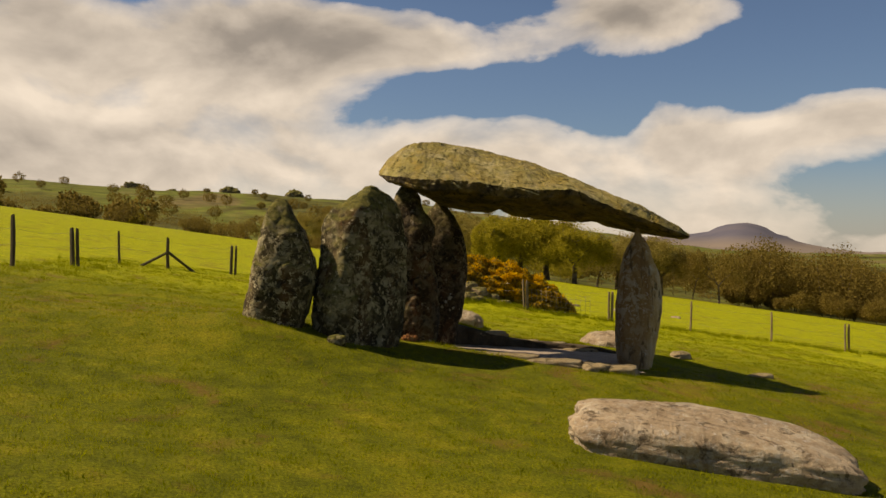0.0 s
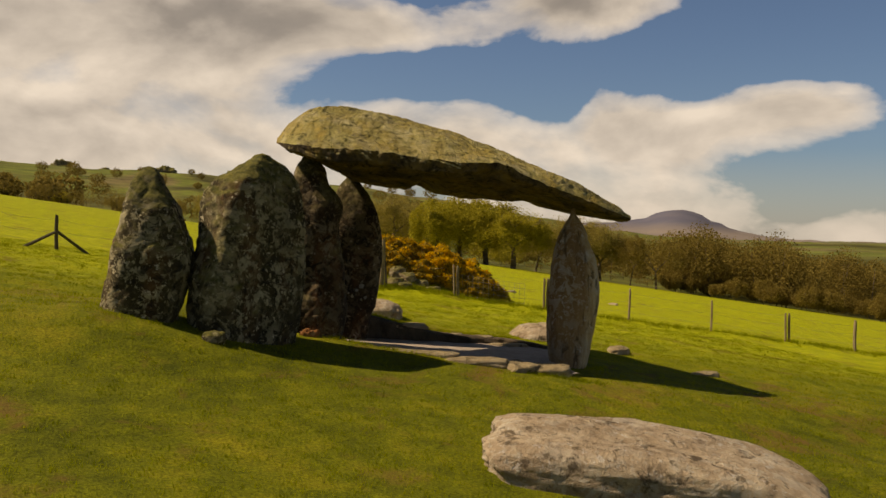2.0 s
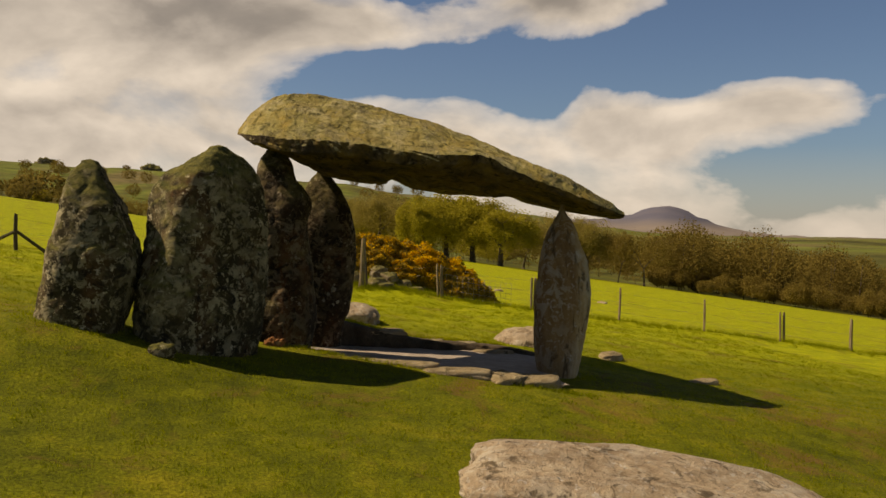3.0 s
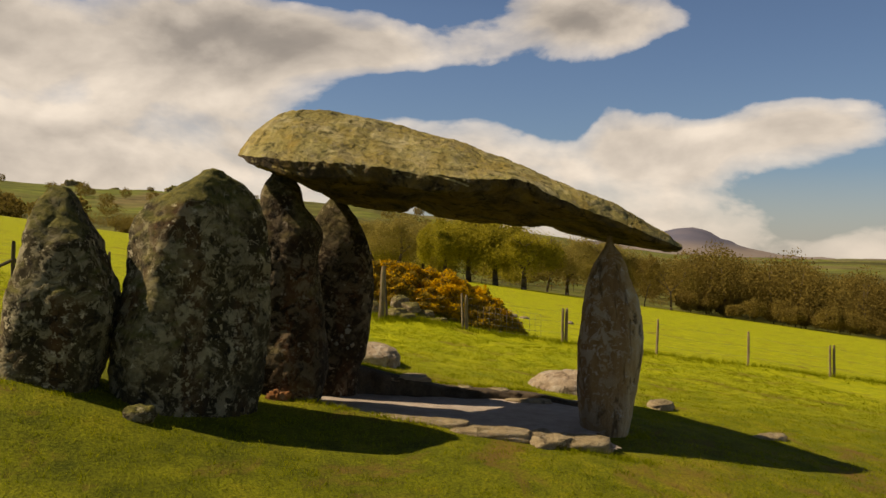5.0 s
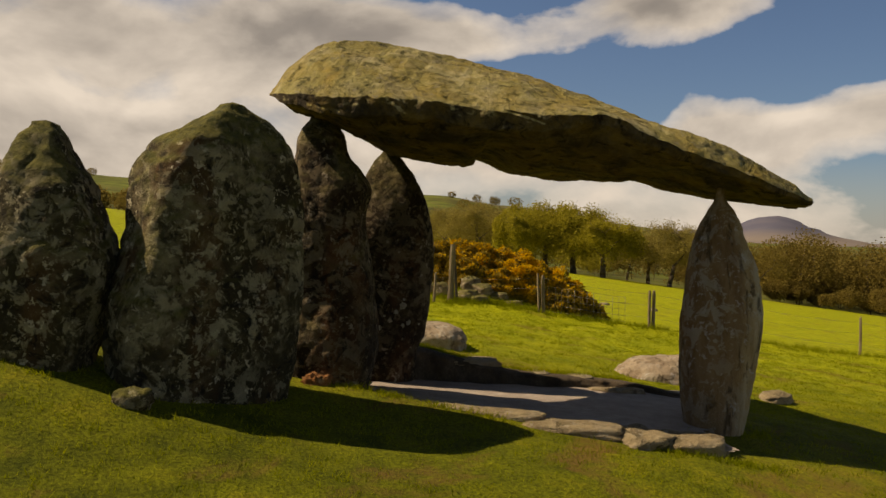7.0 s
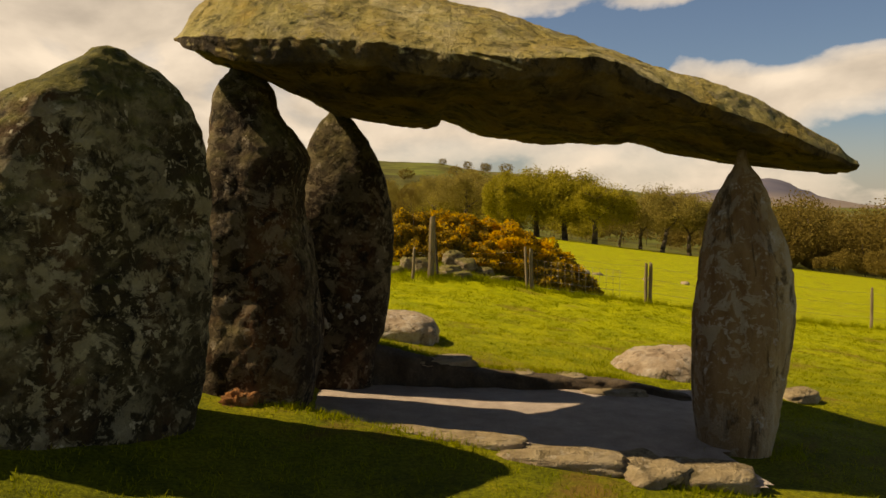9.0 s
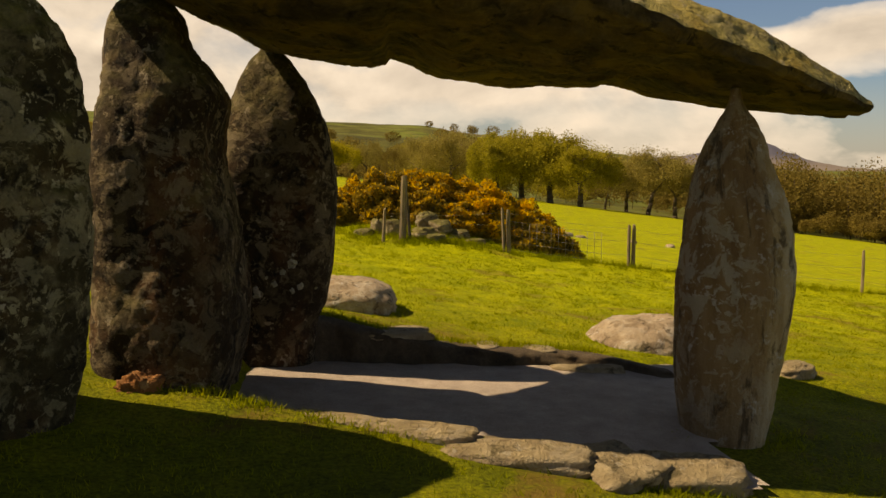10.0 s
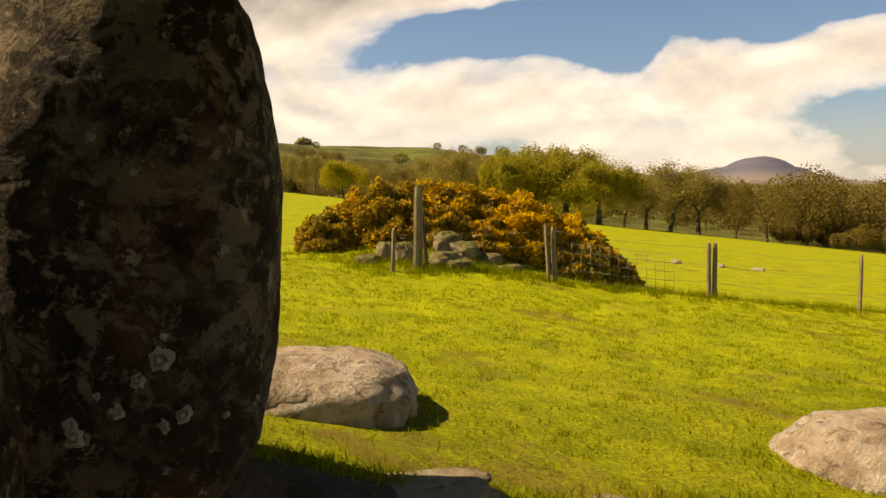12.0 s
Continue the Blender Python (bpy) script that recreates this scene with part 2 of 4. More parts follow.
def ground_material():
    """Cropped turf near by; rough pasture and heathland on the hills; haze painted blue-grey on the mountain."""
    m, t, b, geo = material("turf")
    pos = geo.outputs["Position"]
    sep = t.nodes.new("ShaderNodeSeparateXYZ")
    link(t, pos, sep.inputs[0])
    n1 = noise_node(t, pos, 0.35, 6, 0.6, 0.3)
    n2 = noise_node(t, pos, 2.4, 7, 0.65)
    n3 = noise_node(t, pos, 38.0, 5, 0.7)
    body = math_node(t, "ADD", math_node(t, "MULTIPLY", n1, 0.45), math_node(t, "MULTIPLY", n2, 0.55))
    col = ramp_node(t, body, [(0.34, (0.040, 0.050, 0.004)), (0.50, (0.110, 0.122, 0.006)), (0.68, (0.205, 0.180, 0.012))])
    # lusher pasture past the trodden ground; painted lens falloff also darkens the near side
    lush_bright = ramp_node(t, math_node(t, "DIVIDE", sep.outputs[1], 10.0), [(0.0, 0.08), (0.70, 0.85)])
    col = mix_node(t, lush_bright, col, ramp_node(t, n2, [(0.35, (0.240, 0.288, 0.006)), (0.65, (0.405, 0.425, 0.010))]))
    g = ramp_node(t, n3, [(0.34, 0.46), (0.66, 1.45)])
    col = mix_node(t, 1.0, col, g, "MULTIPLY")
    bare = ramp_node(t, noise_node(t, mapping_node(t, pos, loc=(3, 1, 0)), 0.9, 7, 0.68, 0.5), [(0.55, 0.0), (0.66, 0.75)])
    col = mix_node(t, bare, col, (0.150, 0.088, 0.026))
    r = t.nodes.new("ShaderNodeVectorMath")
    r.operation = "LENGTH"
    link(t, pos, r.inputs[0])
    dist = r.outputs["Value"]
    # far pastures, divided fields, bracken
    pf = noise_node(t, mapping_node(t, pos, scale=(1, 0.45, 1)), 0.011, 4, 0.55, 0.6)
    fields = ramp_node(t, pf, [(0.36, (0.060, 0.058, 0.016)), (0.45, (0.110, 0.112, 0.028)), (0.53, (0.125, 0.150, 0.026)), (0.64, (0.15, 0.125, 0.052))])
    pn = ramp_node(t, noise_node(t, pos, 0.07, 6, 0.65), [(0.35, 0.55), (0.68, 1.3)])
    fields = mix_node(t, 1.0, fields, pn, "MULTIPLY")
    f1 = t.nodes.new("ShaderNodeMapRange")
    f1.interpolation_type = "SMOOTHSTEP"
    link(t, dist, f1.inputs[0])
    f1.inputs[1].default_value, f1.inputs[2].default_value = 84, 100
    col = mix_node(t, f1.outputs[0], col, fields)
    # aerial haze put into the colour: the far mountain's heather goes blue-grey
    haze_blue = ramp_node(t, noise_node(t, pos, 0.0045, 6, 0.6), [(0.36, (0.085, 0.088, 0.125)), (0.55, (0.120, 0.115, 0.150)), (0.68, (0.16, 0.145, 0.160))])
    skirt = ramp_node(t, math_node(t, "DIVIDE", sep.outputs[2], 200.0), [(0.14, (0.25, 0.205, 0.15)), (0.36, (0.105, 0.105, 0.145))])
    haze_blue = mix_node(t, 0.55, haze_blue, skirt)
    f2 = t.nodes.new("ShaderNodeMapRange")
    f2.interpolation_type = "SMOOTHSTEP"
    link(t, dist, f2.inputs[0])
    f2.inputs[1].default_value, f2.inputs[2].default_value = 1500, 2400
    col = mix_node(t, f2.outputs[0], col, haze_blue)
    link(t, col, b.inputs["Base Color"])
    b.inputs["Roughness"].default_value = 0.95
    b.inputs["Specular IOR Level"].default_value = 0.1
    bump(t, b, math_node(t, "ADD", n3, math_node(t, "MULTIPLY", n2, 1.5)), 0.7, 0.03)
    return m


def leaf_material(name, stops, scale=0.8, through_light=0.42):
    """Thin leaves: dull on the face, letting part of the light through."""
    m, t, b, geo = material(name)
    n = noise_node(t, geo.outputs["Position"], scale, 4, 0.6)
    rnd = geo.outputs["Random Per Island"]
    mixv = math_node(t, "ADD", math_node(t, "MULTIPLY", n, 0.72), math_node(t, "MULTIPLY", rnd, 0.28))
    col = ramp_node(t, mixv, stops)
    link(t, col, b.inputs["Base Color"])
    b.inputs["Roughness"].default_value = 0.8
    b.inputs["Specular IOR Level"].default_value = 0.12
    tr = t.nodes.new("ShaderNodeBsdfTranslucent")
    link(t, col, tr.inputs["Color"])
    mx = t.nodes.new("ShaderNodeMixShader")
    mx.inputs[0].default_value = through_light
    link(t, b.outputs[0], mx.inputs[1])
    link(t, tr.outputs[0], mx.inputs[2])
    link(t, mx.outputs[0], t.nodes["Material Output"].inputs["Surface"])
    return m


def wood_material(name, a, c):
    m, t, b, geo = material(name)
    tc = t.nodes.new("ShaderNodeTexCoord").outputs["Object"]
    n = noise_node(t, mapping_node(t, tc, scale=(14, 14, 1.6)), 2.0, 6, 0.65)
    link(t, ramp_node(t, n, [(0.35, a), (0.65, c)]), b.inputs["Base Color"])
    b.inputs["Roughness"].default_value = 0.9
    bump(t, b, n, 0.6, 0.01)
    return m


def gravel_material():
    m, t, b, geo = material("trodden_gravel")
    p = geo.outputs["Position"]
    n = noise_node(t, p, 5.0, 7, 0.7)
    f = noise_node(t, p, 90.0, 4, 0.7)
    c = math_node(t, "ADD", math_node(t, "MULTIPLY", n, 0.5), math_node(t, "MULTIPLY", f, 0.5))
    link(t, ramp_node(t, c, [(0.32, (0.20, 0.165, 0.140)), (0.52, (0.36, 0.305, 0.255)), (0.68, (0.50, 0.43, 0.36))]), b.inputs["Base Color"])
    b.inputs["Roughness"].default_value = 0.95
    bump(t, b, f, 0.8, 0.012)
    return m


def soil_material():
    m, t, b, geo = material("bare_soil")
    p = geo.outputs["Position"]
    n, f = noise_node(t, p, 6.0, 7, 0.7), noise_node(t, p, 45.0, 5, 0.7)
    c = math_node(t, "ADD", math_node(t, "MULTIPLY", n, 0.6), math_node(t, "MULTIPLY", f, 0.4))
    link(t, ramp_node(t, c, [(0.35, (0.030, 0.021, 0.012)), (0.52, (0.070, 0.050, 0.028)), (0.68, (0.13, 0.098, 0.06))]), b.inputs["Base Color"])
    b.inputs["Roughness"].default_value = 0.95
    bump(t, b, c, 0.9, 0.03)
    return m


def wire_material():
    m, t, b, geo = material("galvanised_wire")
    link(t, ramp_node(t, noise_node(t, geo.outputs["Position"], 6.0), [(0.4, (0.16, 0.15, 0.13)), (0.6, (0.34, 0.32, 0.28))]), b.inputs["Base Color"])
    b.inputs["Metallic"].default_value, b.inputs["Roughness"].default_value = 0.7, 0.5
    return m


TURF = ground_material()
BLADES = leaf_material("grass_blades", [(0.25, (0.115, 0.145, 0.003)), (0.5, (0.215, 0.245, 0.005)), (0.75, (0.34, 0.335, 0.010))], 1.3, 0.5)
LEAF_SPRING = leaf_material("spring_leaves", [(0.25, (0.20, 0.17, 0.018)), (0.5, (0.34, 0.30, 0.028)), (0.75, (0.50, 0.44, 0.050))])
LEAF_FRESH = leaf_material("fresh_leaves", [(0.25, (0.24, 0.21, 0.014)), (0.5, (0.38, 0.33, 0.02)), (0.75, (0.50, 0.43, 0.04))])
LEAF_BUD = leaf_material("budding_twigs", [(0.25, (0.20, 0.160, 0.040)), (0.5, (0.29, 0.240, 0.060)), (0.75, (0.40, 0.33, 0.085))])
LEAF_WOOD = leaf_material("wood_crowns", [(0.25, (0.14, 0.104, 0.024)), (0.5, (0.20, 0.150, 0.034)), (0.75, (0.27, 0.205, 0.048))], 0.15)
GORSE_GREEN = leaf_material("gorse_spines", [(0.25, (0.13, 0.105, 0.016)), (0.5, (0.29, 0.205, 0.028)), (0.75, (0.46, 0.31, 0.040))], 1.5)
GORSE_HEART = leaf_material("gorse_dark_core", [(0.3, (0.030, 0.026, 0.008)), (0.6, (0.075, 0.056, 0.014)), (0.8, (0.12, 0.085, 0.02))], 9.0, 0.0)
GORSE_GOLD = leaf_material("gorse_flowers", [(0.25, (0.46, 0.26, 0.006)), (0.5, (0.68, 0.42, 0.010)), (0.75, (0.82, 0.56, 0.018))], 2.0)
BARK = wood_material("bark", (0.065, 0.048, 0.030), (0.15, 0.115, 0.075))
POST_WOOD = wood_material("weathered_post_wood", (0.13, 0.095, 0.055), (0.30, 0.235, 0.145))
POST_DARK = wood_material("dark_post_wood", (0.045, 0.036, 0.022), (0.11, 0.088, 0.055))
GRAVEL = gravel_material()
LICHEN = rock_material("pale_lichen_crust", (0.22, 0.20, 0.15), (0.42, 0.39, 0.30), (0.62, 0.58, 0.47), moss=0.0, lichen=0.4)
SOIL = soil_material()
WIRE = wire_material()


# ---- ground ----
def smooth(a, b, v):
    k = min(1.0, max(0.0, (v - a) / (b - a)))
    return k * k * (3 - 2 * k)


def table(rows, v):
    if v <= rows[0][0]:
        return rows[0][1]
    for (a, p), (b, q) in zip(rows, rows[1:]):
        if v <= b:
            return p + (q - p) * smooth(a, b, v)
    return rows[-1][1]


RIDGE = [(-180, 2.5), (-60, 4.3), (-30, 4.2), (-19, 3.8), (-11, 3.55), (-4.5, 3.45), (0, 3.28), (6, 2.95), (11.5, 2.35), (16, 1.80), (20, 1.20), (22.5, 0.80), (25, 0.45), (28, 0.15), (32, -0.15), (60, -0.2), (120, 1.2), (180, 2.5)]
MOUNTAIN = [(-10, 0.0), (8, 0.2), (16, 0.5), (21, 0.78), (24.5, 1.0), (26.2, 1.22), (27.3, 1.58), (28.2, 1.88), (29.2, 1.92), (29.8, 1.70), (31.0, 1.10), (32.5, 0.55), (34.5, 0.15), (38, -0.1), (60, -0.2)]


def floor_z(x, y):
    return 0.035 - 0.055 * x


def in_floor(x, y):
    """1 inside the gravel chamber, 0 outside; the kerb runs aslant across its front."""
    fx = smooth(-3.0, -2.70, x) * (1 - smooth(-0.10, 0.14, x - 0.75 * smooth(-0.3, 1.2, y)))
    kerb = -0.86 - 0.43 * x
    fy = smooth(kerb - 0.08, kerb + 0.10, y) * (1 - smooth(1.94, 2.04, y))
    return fx * fy


def plain_z(x, y):
    z = -0.127 * x
    z += table([(-40, -1.1), (-12, -0.50), (-5, -0.40), (-3, -0.27), (-0.9, 0.0), (1.4, 0.04), (1.9, 0.11), (4, 0.11), (8, 0.15), (13, 0.13), (30, 0.1), (80, 0.0)], y)
    z -= 0.12 * math.exp(-((x + 3.0) / 1.5) ** 2 - ((y + 0.9) / 0.9) ** 2)
    z += 0.20 * math.exp(-((x + 5.4) / 1.2) ** 2 - ((y + 0.7) / 1.6) ** 2)
    z += 0.10 * math.exp(-((x + 2.3) / 0.6) ** 2 - ((y - 2.3) / 0.7) ** 2)
    z += 0.04 * noise.noise(Vector((x * 0.5, y * 0.5, 3.1))) + 0.013 * noise.noise(Vector((x * 2.1, y * 2.1, 7.7)))
    return z


def ground_z(x, y):
    r = math.hypot(x, y)
    if r < 60:
        z = plain_z(x, y)
        if -4 < x < 1.6 and -2 < y < 3:
            k = in_floor(x, y)
            z = z * (1 - k) + (floor_z(x, y) - 0.03) * k
        # the tuft-grown bank under the fence, and the stony mound of the gorse
        z += 0.10 * math.exp(-((y - 11.3) / 0.5) ** 2) * smooth(-1, 1, x)
        z += 0.42 * math.exp(-((x - 0.0) / 1.8) ** 2 - ((y - 13.2) / 1.4) ** 2)
        return z + 1.15 * smooth(18, 85, r)
    ang = math.degrees(math.atan2(x, y))
    near = -0.127 * max(-95, min(95, x)) + 1.15 * smooth(18, 85, r)
    far = math.tan(radians(table(RIDGE, ang))) * 900 * smooth(120, 900, r) * (1 - 0.9 * smooth(950, 2300, r))
    far += -3.0 * smooth(90, 160, r) * (1 - smooth(160, 500, r))
    far += math.tan(radians(table(MOUNTAIN, ang))) * 4500 * smooth(2600, 4500, r)
    if r > 120:
        far += noise.fractal(Vector((x * 0.006, y * 0.006, 0)), 1.0, 2.1, 4) * 5.0 * smooth(120, 700, r) * (1 + 1.6 * smooth(1500, 4000, r))
    k = smooth(84, 260, r)
    return near * (1 - k) + far * k


def build_ground():
    rs = [0.0]
    step = 0.10
    while rs[-1] < 4900:
        if rs[-1] > 4.2:
            step = rs[-1] * 0.036
        rs.append(rs[-1] + step)
    rs[-1] = 4900
    # finer azimuth steps towards the seen side
    angs = []
    a = -180.0
    while a < 180 - 1e-6:
        angs.append(a)
        a += 0.6 if -40 <= a < 60 else 2.5
    n = len(angs)
    verts = [(0, 0, ground_z(0, 0))]
    for r in rs[1:]:
        for a in angs:
            x, y = r * math.sin(radians(a)), r * math.cos(radians(a))
            verts.append((x, y, ground_z(x, y)))
    faces = [(0, 1 + (k + 1) % n, 1 + k) for k in range(n)]
    for i in range(len(rs) - 2):
        o, p = 1 + i * n, 1 + (i + 1) * n
        faces += [(o + k, o + (k + 1) % n, p + (k + 1) % n, p + k) for k in range(n)]
    me = bpy.data.meshes.new("ground")
    me.from_pydata(verts, [], faces)
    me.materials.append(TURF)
    me.shade_smooth()
    ob = new("ground", me)
    tagged(ob, "cropped green pasture sloping away to hills", "ground", kind="structure")
    return ob


build_ground()


# ---- builders ----
def mesh_object(name, verts, faces, mat, parent=None, label="", flat=False):
    me = bpy.data.meshes.new(name)
    me.from_pydata(verts, [], faces)
    me.materials.append(mat)
    if not flat:
        me.shade_smooth()
    ob = new(name, me)
    if parent is not None:
        ob.parent = parent
    if label:
        ob["label"] = label
    return ob


def spline(rows, v):
    """Catmull-Rom through rows (key, values...), at key v."""
    k = 0
    while k < len(rows) - 2 and v > rows[k + 1][0]:
        k += 1
    p1, p2 = rows[k], rows[k + 1]
    p0, p3 = rows[max(k - 1, 0)], rows[min(k + 2, len(rows) - 1)]
    t = min(1.0, max(0.0, (v - p1[0]) / (p2[0] - p1[0])))
    out = []
    for a, b, c, d in zip(p0[1:], p1[1:], p2[1:], p3[1:]):
        m1, m2 = 0.5 * (c - a), 0.5 * (d - b)
        out.append((2 * t ** 3 - 3 * t * t + 1) * b + (t ** 3 - 2 * t * t + t) * m1 + (3 * t * t - 2 * t ** 3) * c + (t ** 3 - t * t) * m2)
    return out


def craggy(p, seed, amp):
    """Displacement of a rock face: broad lumps, facets, pits."""
    q = Vector(p) + Vector((seed * 3.1, seed * 1.7, seed * 5.3))
    a = noise.fractal(q * 1.7, 1.0, 2.0, 3) * 0.9
    c = noise.noise(q * 4.3)
    a += 0.20 * (abs(c) - 0.25)
    a += 0.22 * noise.fractal(q * 11.0, 0.8, 2.0, 3)
    cell = noise.voronoi(q * 2.6)[0]
    a -= 0.55 * max(0.0, 0.10 - (cell[1] - cell[0])) * 4.0
    return a * amp


def standing_stone(name, label, at, turn, rows, mat, seed, amp=0.05, square=3.0, rings=120, segs=120, lean=0.0):
    """A lofted upright. rows: height, left, right, front, back (metres, from the axis)."""
    verts, faces = [], []
    z0, z1 = rows[0][0], rows[-1][0]
    for i in range(rings):
        f = i / (rings - 1)
        z = z0 + (z1 - z0) * f
        l, r, fr, bk = spline(rows, z)
        cx, hx, cy, hy = (l + r) / 2, max(0.015, (r - l) / 2), (fr + bk) / 2, max(0.015, (bk - fr) / 2)
        for k in range(segs):
            a = 2 * math.pi * k / segs
            c, s = math.cos(a), math.sin(a)
            e = (abs(c) ** square + abs(s) ** square) ** (-1 / square)
            x, y = cx + hx * c * e, cy + hy * s * e
            d = craggy((x, y, z), seed, amp) * min(1.0, 3.0 * min(hx, hy) + 0.25)
            n = Vector((c / hx, s / hy, 0)).normalized()
            verts.append((x + n.x * d, y + n.y * d + lean * (z - z0), z + 0.5 * d))
    for i in range(rings - 1):
        o, p = i * segs, (i + 1) * segs
        faces += [(o + k, o + (k + 1) % segs, p + (k + 1) % segs, p + k) for k in range(segs)]
    top = len(verts)
    ring = verts[-segs:]
    verts.append((sum(v[0] for v in ring) / segs, sum(v[1] for v in ring) / segs, z1 + 0.02))
    o = (rings - 1) * segs
    faces += [(o + k, o + (k + 1) % segs, top) for k in range(segs)]
    faces.append(tuple(reversed(range(segs))))
    ob = mesh_object(name, verts, faces, mat)
    ob.matrix_world = pose(at[0], at[1], 0, 0, 0, turn)
    return tagged(ob, label, "standing stone", group="stones of the dolmen")


standing_stone("standing_stone", "dark grey lichen-covered upright stone with a rounded tapering top", (-5.12, -0.80), -4,
    [(0.10, -0.55, 0.24, -0.42, 0.34), (0.77, -0.52, 0.30, -0.44, 0.34), (1.10, -0.48, 0.40, -0.44, 0.33), (1.45, -0.41, 0.47, -0.42, 0.31), (1.75, -0.35, 0.38, -0.38, 0.28), (2.00, -0.28, 0.28, -0.32, 0.25), (2.22, -0.23, 0.18, -0.25, 0.20), (2.36, -0.18, 0.12, -0.19, 0.15), (2.45, -0.12, 0.05, -0.12, 0.10)], ROCK_UPRIGHT, 1, 0.050, 3.4)
standing_stone("standing_stone", "broad grey-green upright slab with pale lichen and mossy top", (-3.93, -0.46), 45,
    [(0.00, -0.84, 0.42, -0.30, 0.30), (0.80, -0.92, 0.52, -0.32, 0.36), (1.16, -0.92, 0.58, -0.32, 0.38), (1.45, -0.83, 0.61, -0.32, 0.38), (1.82, -0.73, 0.62, -0.31, 0.36), (2.12, -0.67, 0.60, -0.29, 0.34), (2.33, -0.55, 0.52, -0.26, 0.28), (2.46, -0.38, 0.42, -0.20, 0.22), (2.58, -0.20, 0.28, -0.14, 0.15), (2.68, -0.06, 0.13, -0.06, 0.08)], ROCK_UPRIGHT, 2, 0.055, 4.6)
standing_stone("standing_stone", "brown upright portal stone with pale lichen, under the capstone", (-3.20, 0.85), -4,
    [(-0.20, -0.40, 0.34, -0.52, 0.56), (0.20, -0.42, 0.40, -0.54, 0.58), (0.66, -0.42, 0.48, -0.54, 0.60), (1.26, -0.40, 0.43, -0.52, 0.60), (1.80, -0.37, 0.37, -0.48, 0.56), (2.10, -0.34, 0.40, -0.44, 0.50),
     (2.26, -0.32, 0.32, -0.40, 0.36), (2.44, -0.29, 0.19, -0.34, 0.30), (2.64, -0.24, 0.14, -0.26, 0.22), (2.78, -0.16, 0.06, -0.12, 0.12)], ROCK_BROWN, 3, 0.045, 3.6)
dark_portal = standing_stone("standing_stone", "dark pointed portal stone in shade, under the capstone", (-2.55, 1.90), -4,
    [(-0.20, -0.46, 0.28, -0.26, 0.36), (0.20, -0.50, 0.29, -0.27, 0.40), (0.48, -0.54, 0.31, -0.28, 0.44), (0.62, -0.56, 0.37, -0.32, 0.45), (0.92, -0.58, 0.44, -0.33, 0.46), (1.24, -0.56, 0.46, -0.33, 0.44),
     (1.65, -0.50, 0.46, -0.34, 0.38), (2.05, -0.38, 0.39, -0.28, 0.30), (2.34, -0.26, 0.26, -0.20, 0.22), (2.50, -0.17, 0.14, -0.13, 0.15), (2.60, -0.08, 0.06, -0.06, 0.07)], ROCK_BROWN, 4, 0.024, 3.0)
standing_stone("standing_stone", "slender tan and grey pillar stone with a pointed top", (0.30, 0.15), -4,
    [(-0.35, -0.20, 0.20, -0.24, 0.28), (0.02, -0.25, 0.27, -0.26, 0.30), (0.44, -0.30, 0.36, -0.27, 0.32), (0.86, -0.30, 0.41, -0.27, 0.32), (1.06, -0.28, 0.42, -0.26, 0.31), (1.34, -0.24, 0.39, -0.23, 0.28), (1.50, -0.22, 0.35, -0.21, 0.25),
     (1.70, -0.18, 0.27, -0.17, 0.21), (1.84, -0.13, 0.22, -0.13, 0.16), (1.97, -0.07, 0.15, -0.09, 0.10), (2.06, -0.02, 0.08, -0.06, 0.06), (2.16, 0.0, 0.06, -0.04, 0.04)], ROCK_PILLAR, 5, 0.032, 2.4)


def lichen_rosette(stone, x, z, r, seed):
    """A pale crust of lichen that follows the front of an upright."""
    rnd = random.Random(seed)
    inv = stone.matrix_world.inverted()
    front = [v.co for v in stone.data.vertices if v.co.y < 0]
    verts, faces = [], []

    def lay(px, pz):
        p = inv @ Vector((px, 0, pz))
        near = min(front, key=lambda c: (c.x - p.x) ** 2 + (c.z - p.z) ** 2 + 0.02 * (c.y + 0.4))
        return (p.x, near.y - 0.006, p.z)

    sides = 14
    rim = [r * rnd.uniform(0.65, 1.25) for _ in range(sides)]
    for ring in (0.45, 1.0):
        for k in range(sides):
            a = 2 * math.pi * k / sides
            x1, y1, z1 = lay(x + ring * rim[k] * math.cos(a), z + ring * rim[k] * math.sin(a) * 1.15)
            verts.append((x1, y1 + (0.004 if ring == 1.0 else -0.003), z1))
    verts.append(lay(x, z))
    faces += [(k, (k + 1) % sides, sides + (k + 1) % sides, sides + k) for k in range(sides)]
    faces += [(k, (k + 1) % sides, 2 * sides) for k in range(sides)]
    mesh_object("lichen_patch", verts, faces, LICHEN, stone, "pale grey lichen rosette")


for k, (x, z, r) in enumerate([(-2.53, 0.97, 0.036), (-2.60, 0.91, 0.023), (-2.66, 0.82, 0.023), (-2.53, 0.77, 0.020), (-2.47, 0.80, 0.025), (-2.79, 0.75, 0.031), (-2.80, 0.79, 0.020), (-2.72, 0.87, 0.012), (-2.36, 0.78, 0.011), (-2.52, 1.04, 0.012)]):
    lichen_rosette(dark_portal, x, z, r, 500 + k)


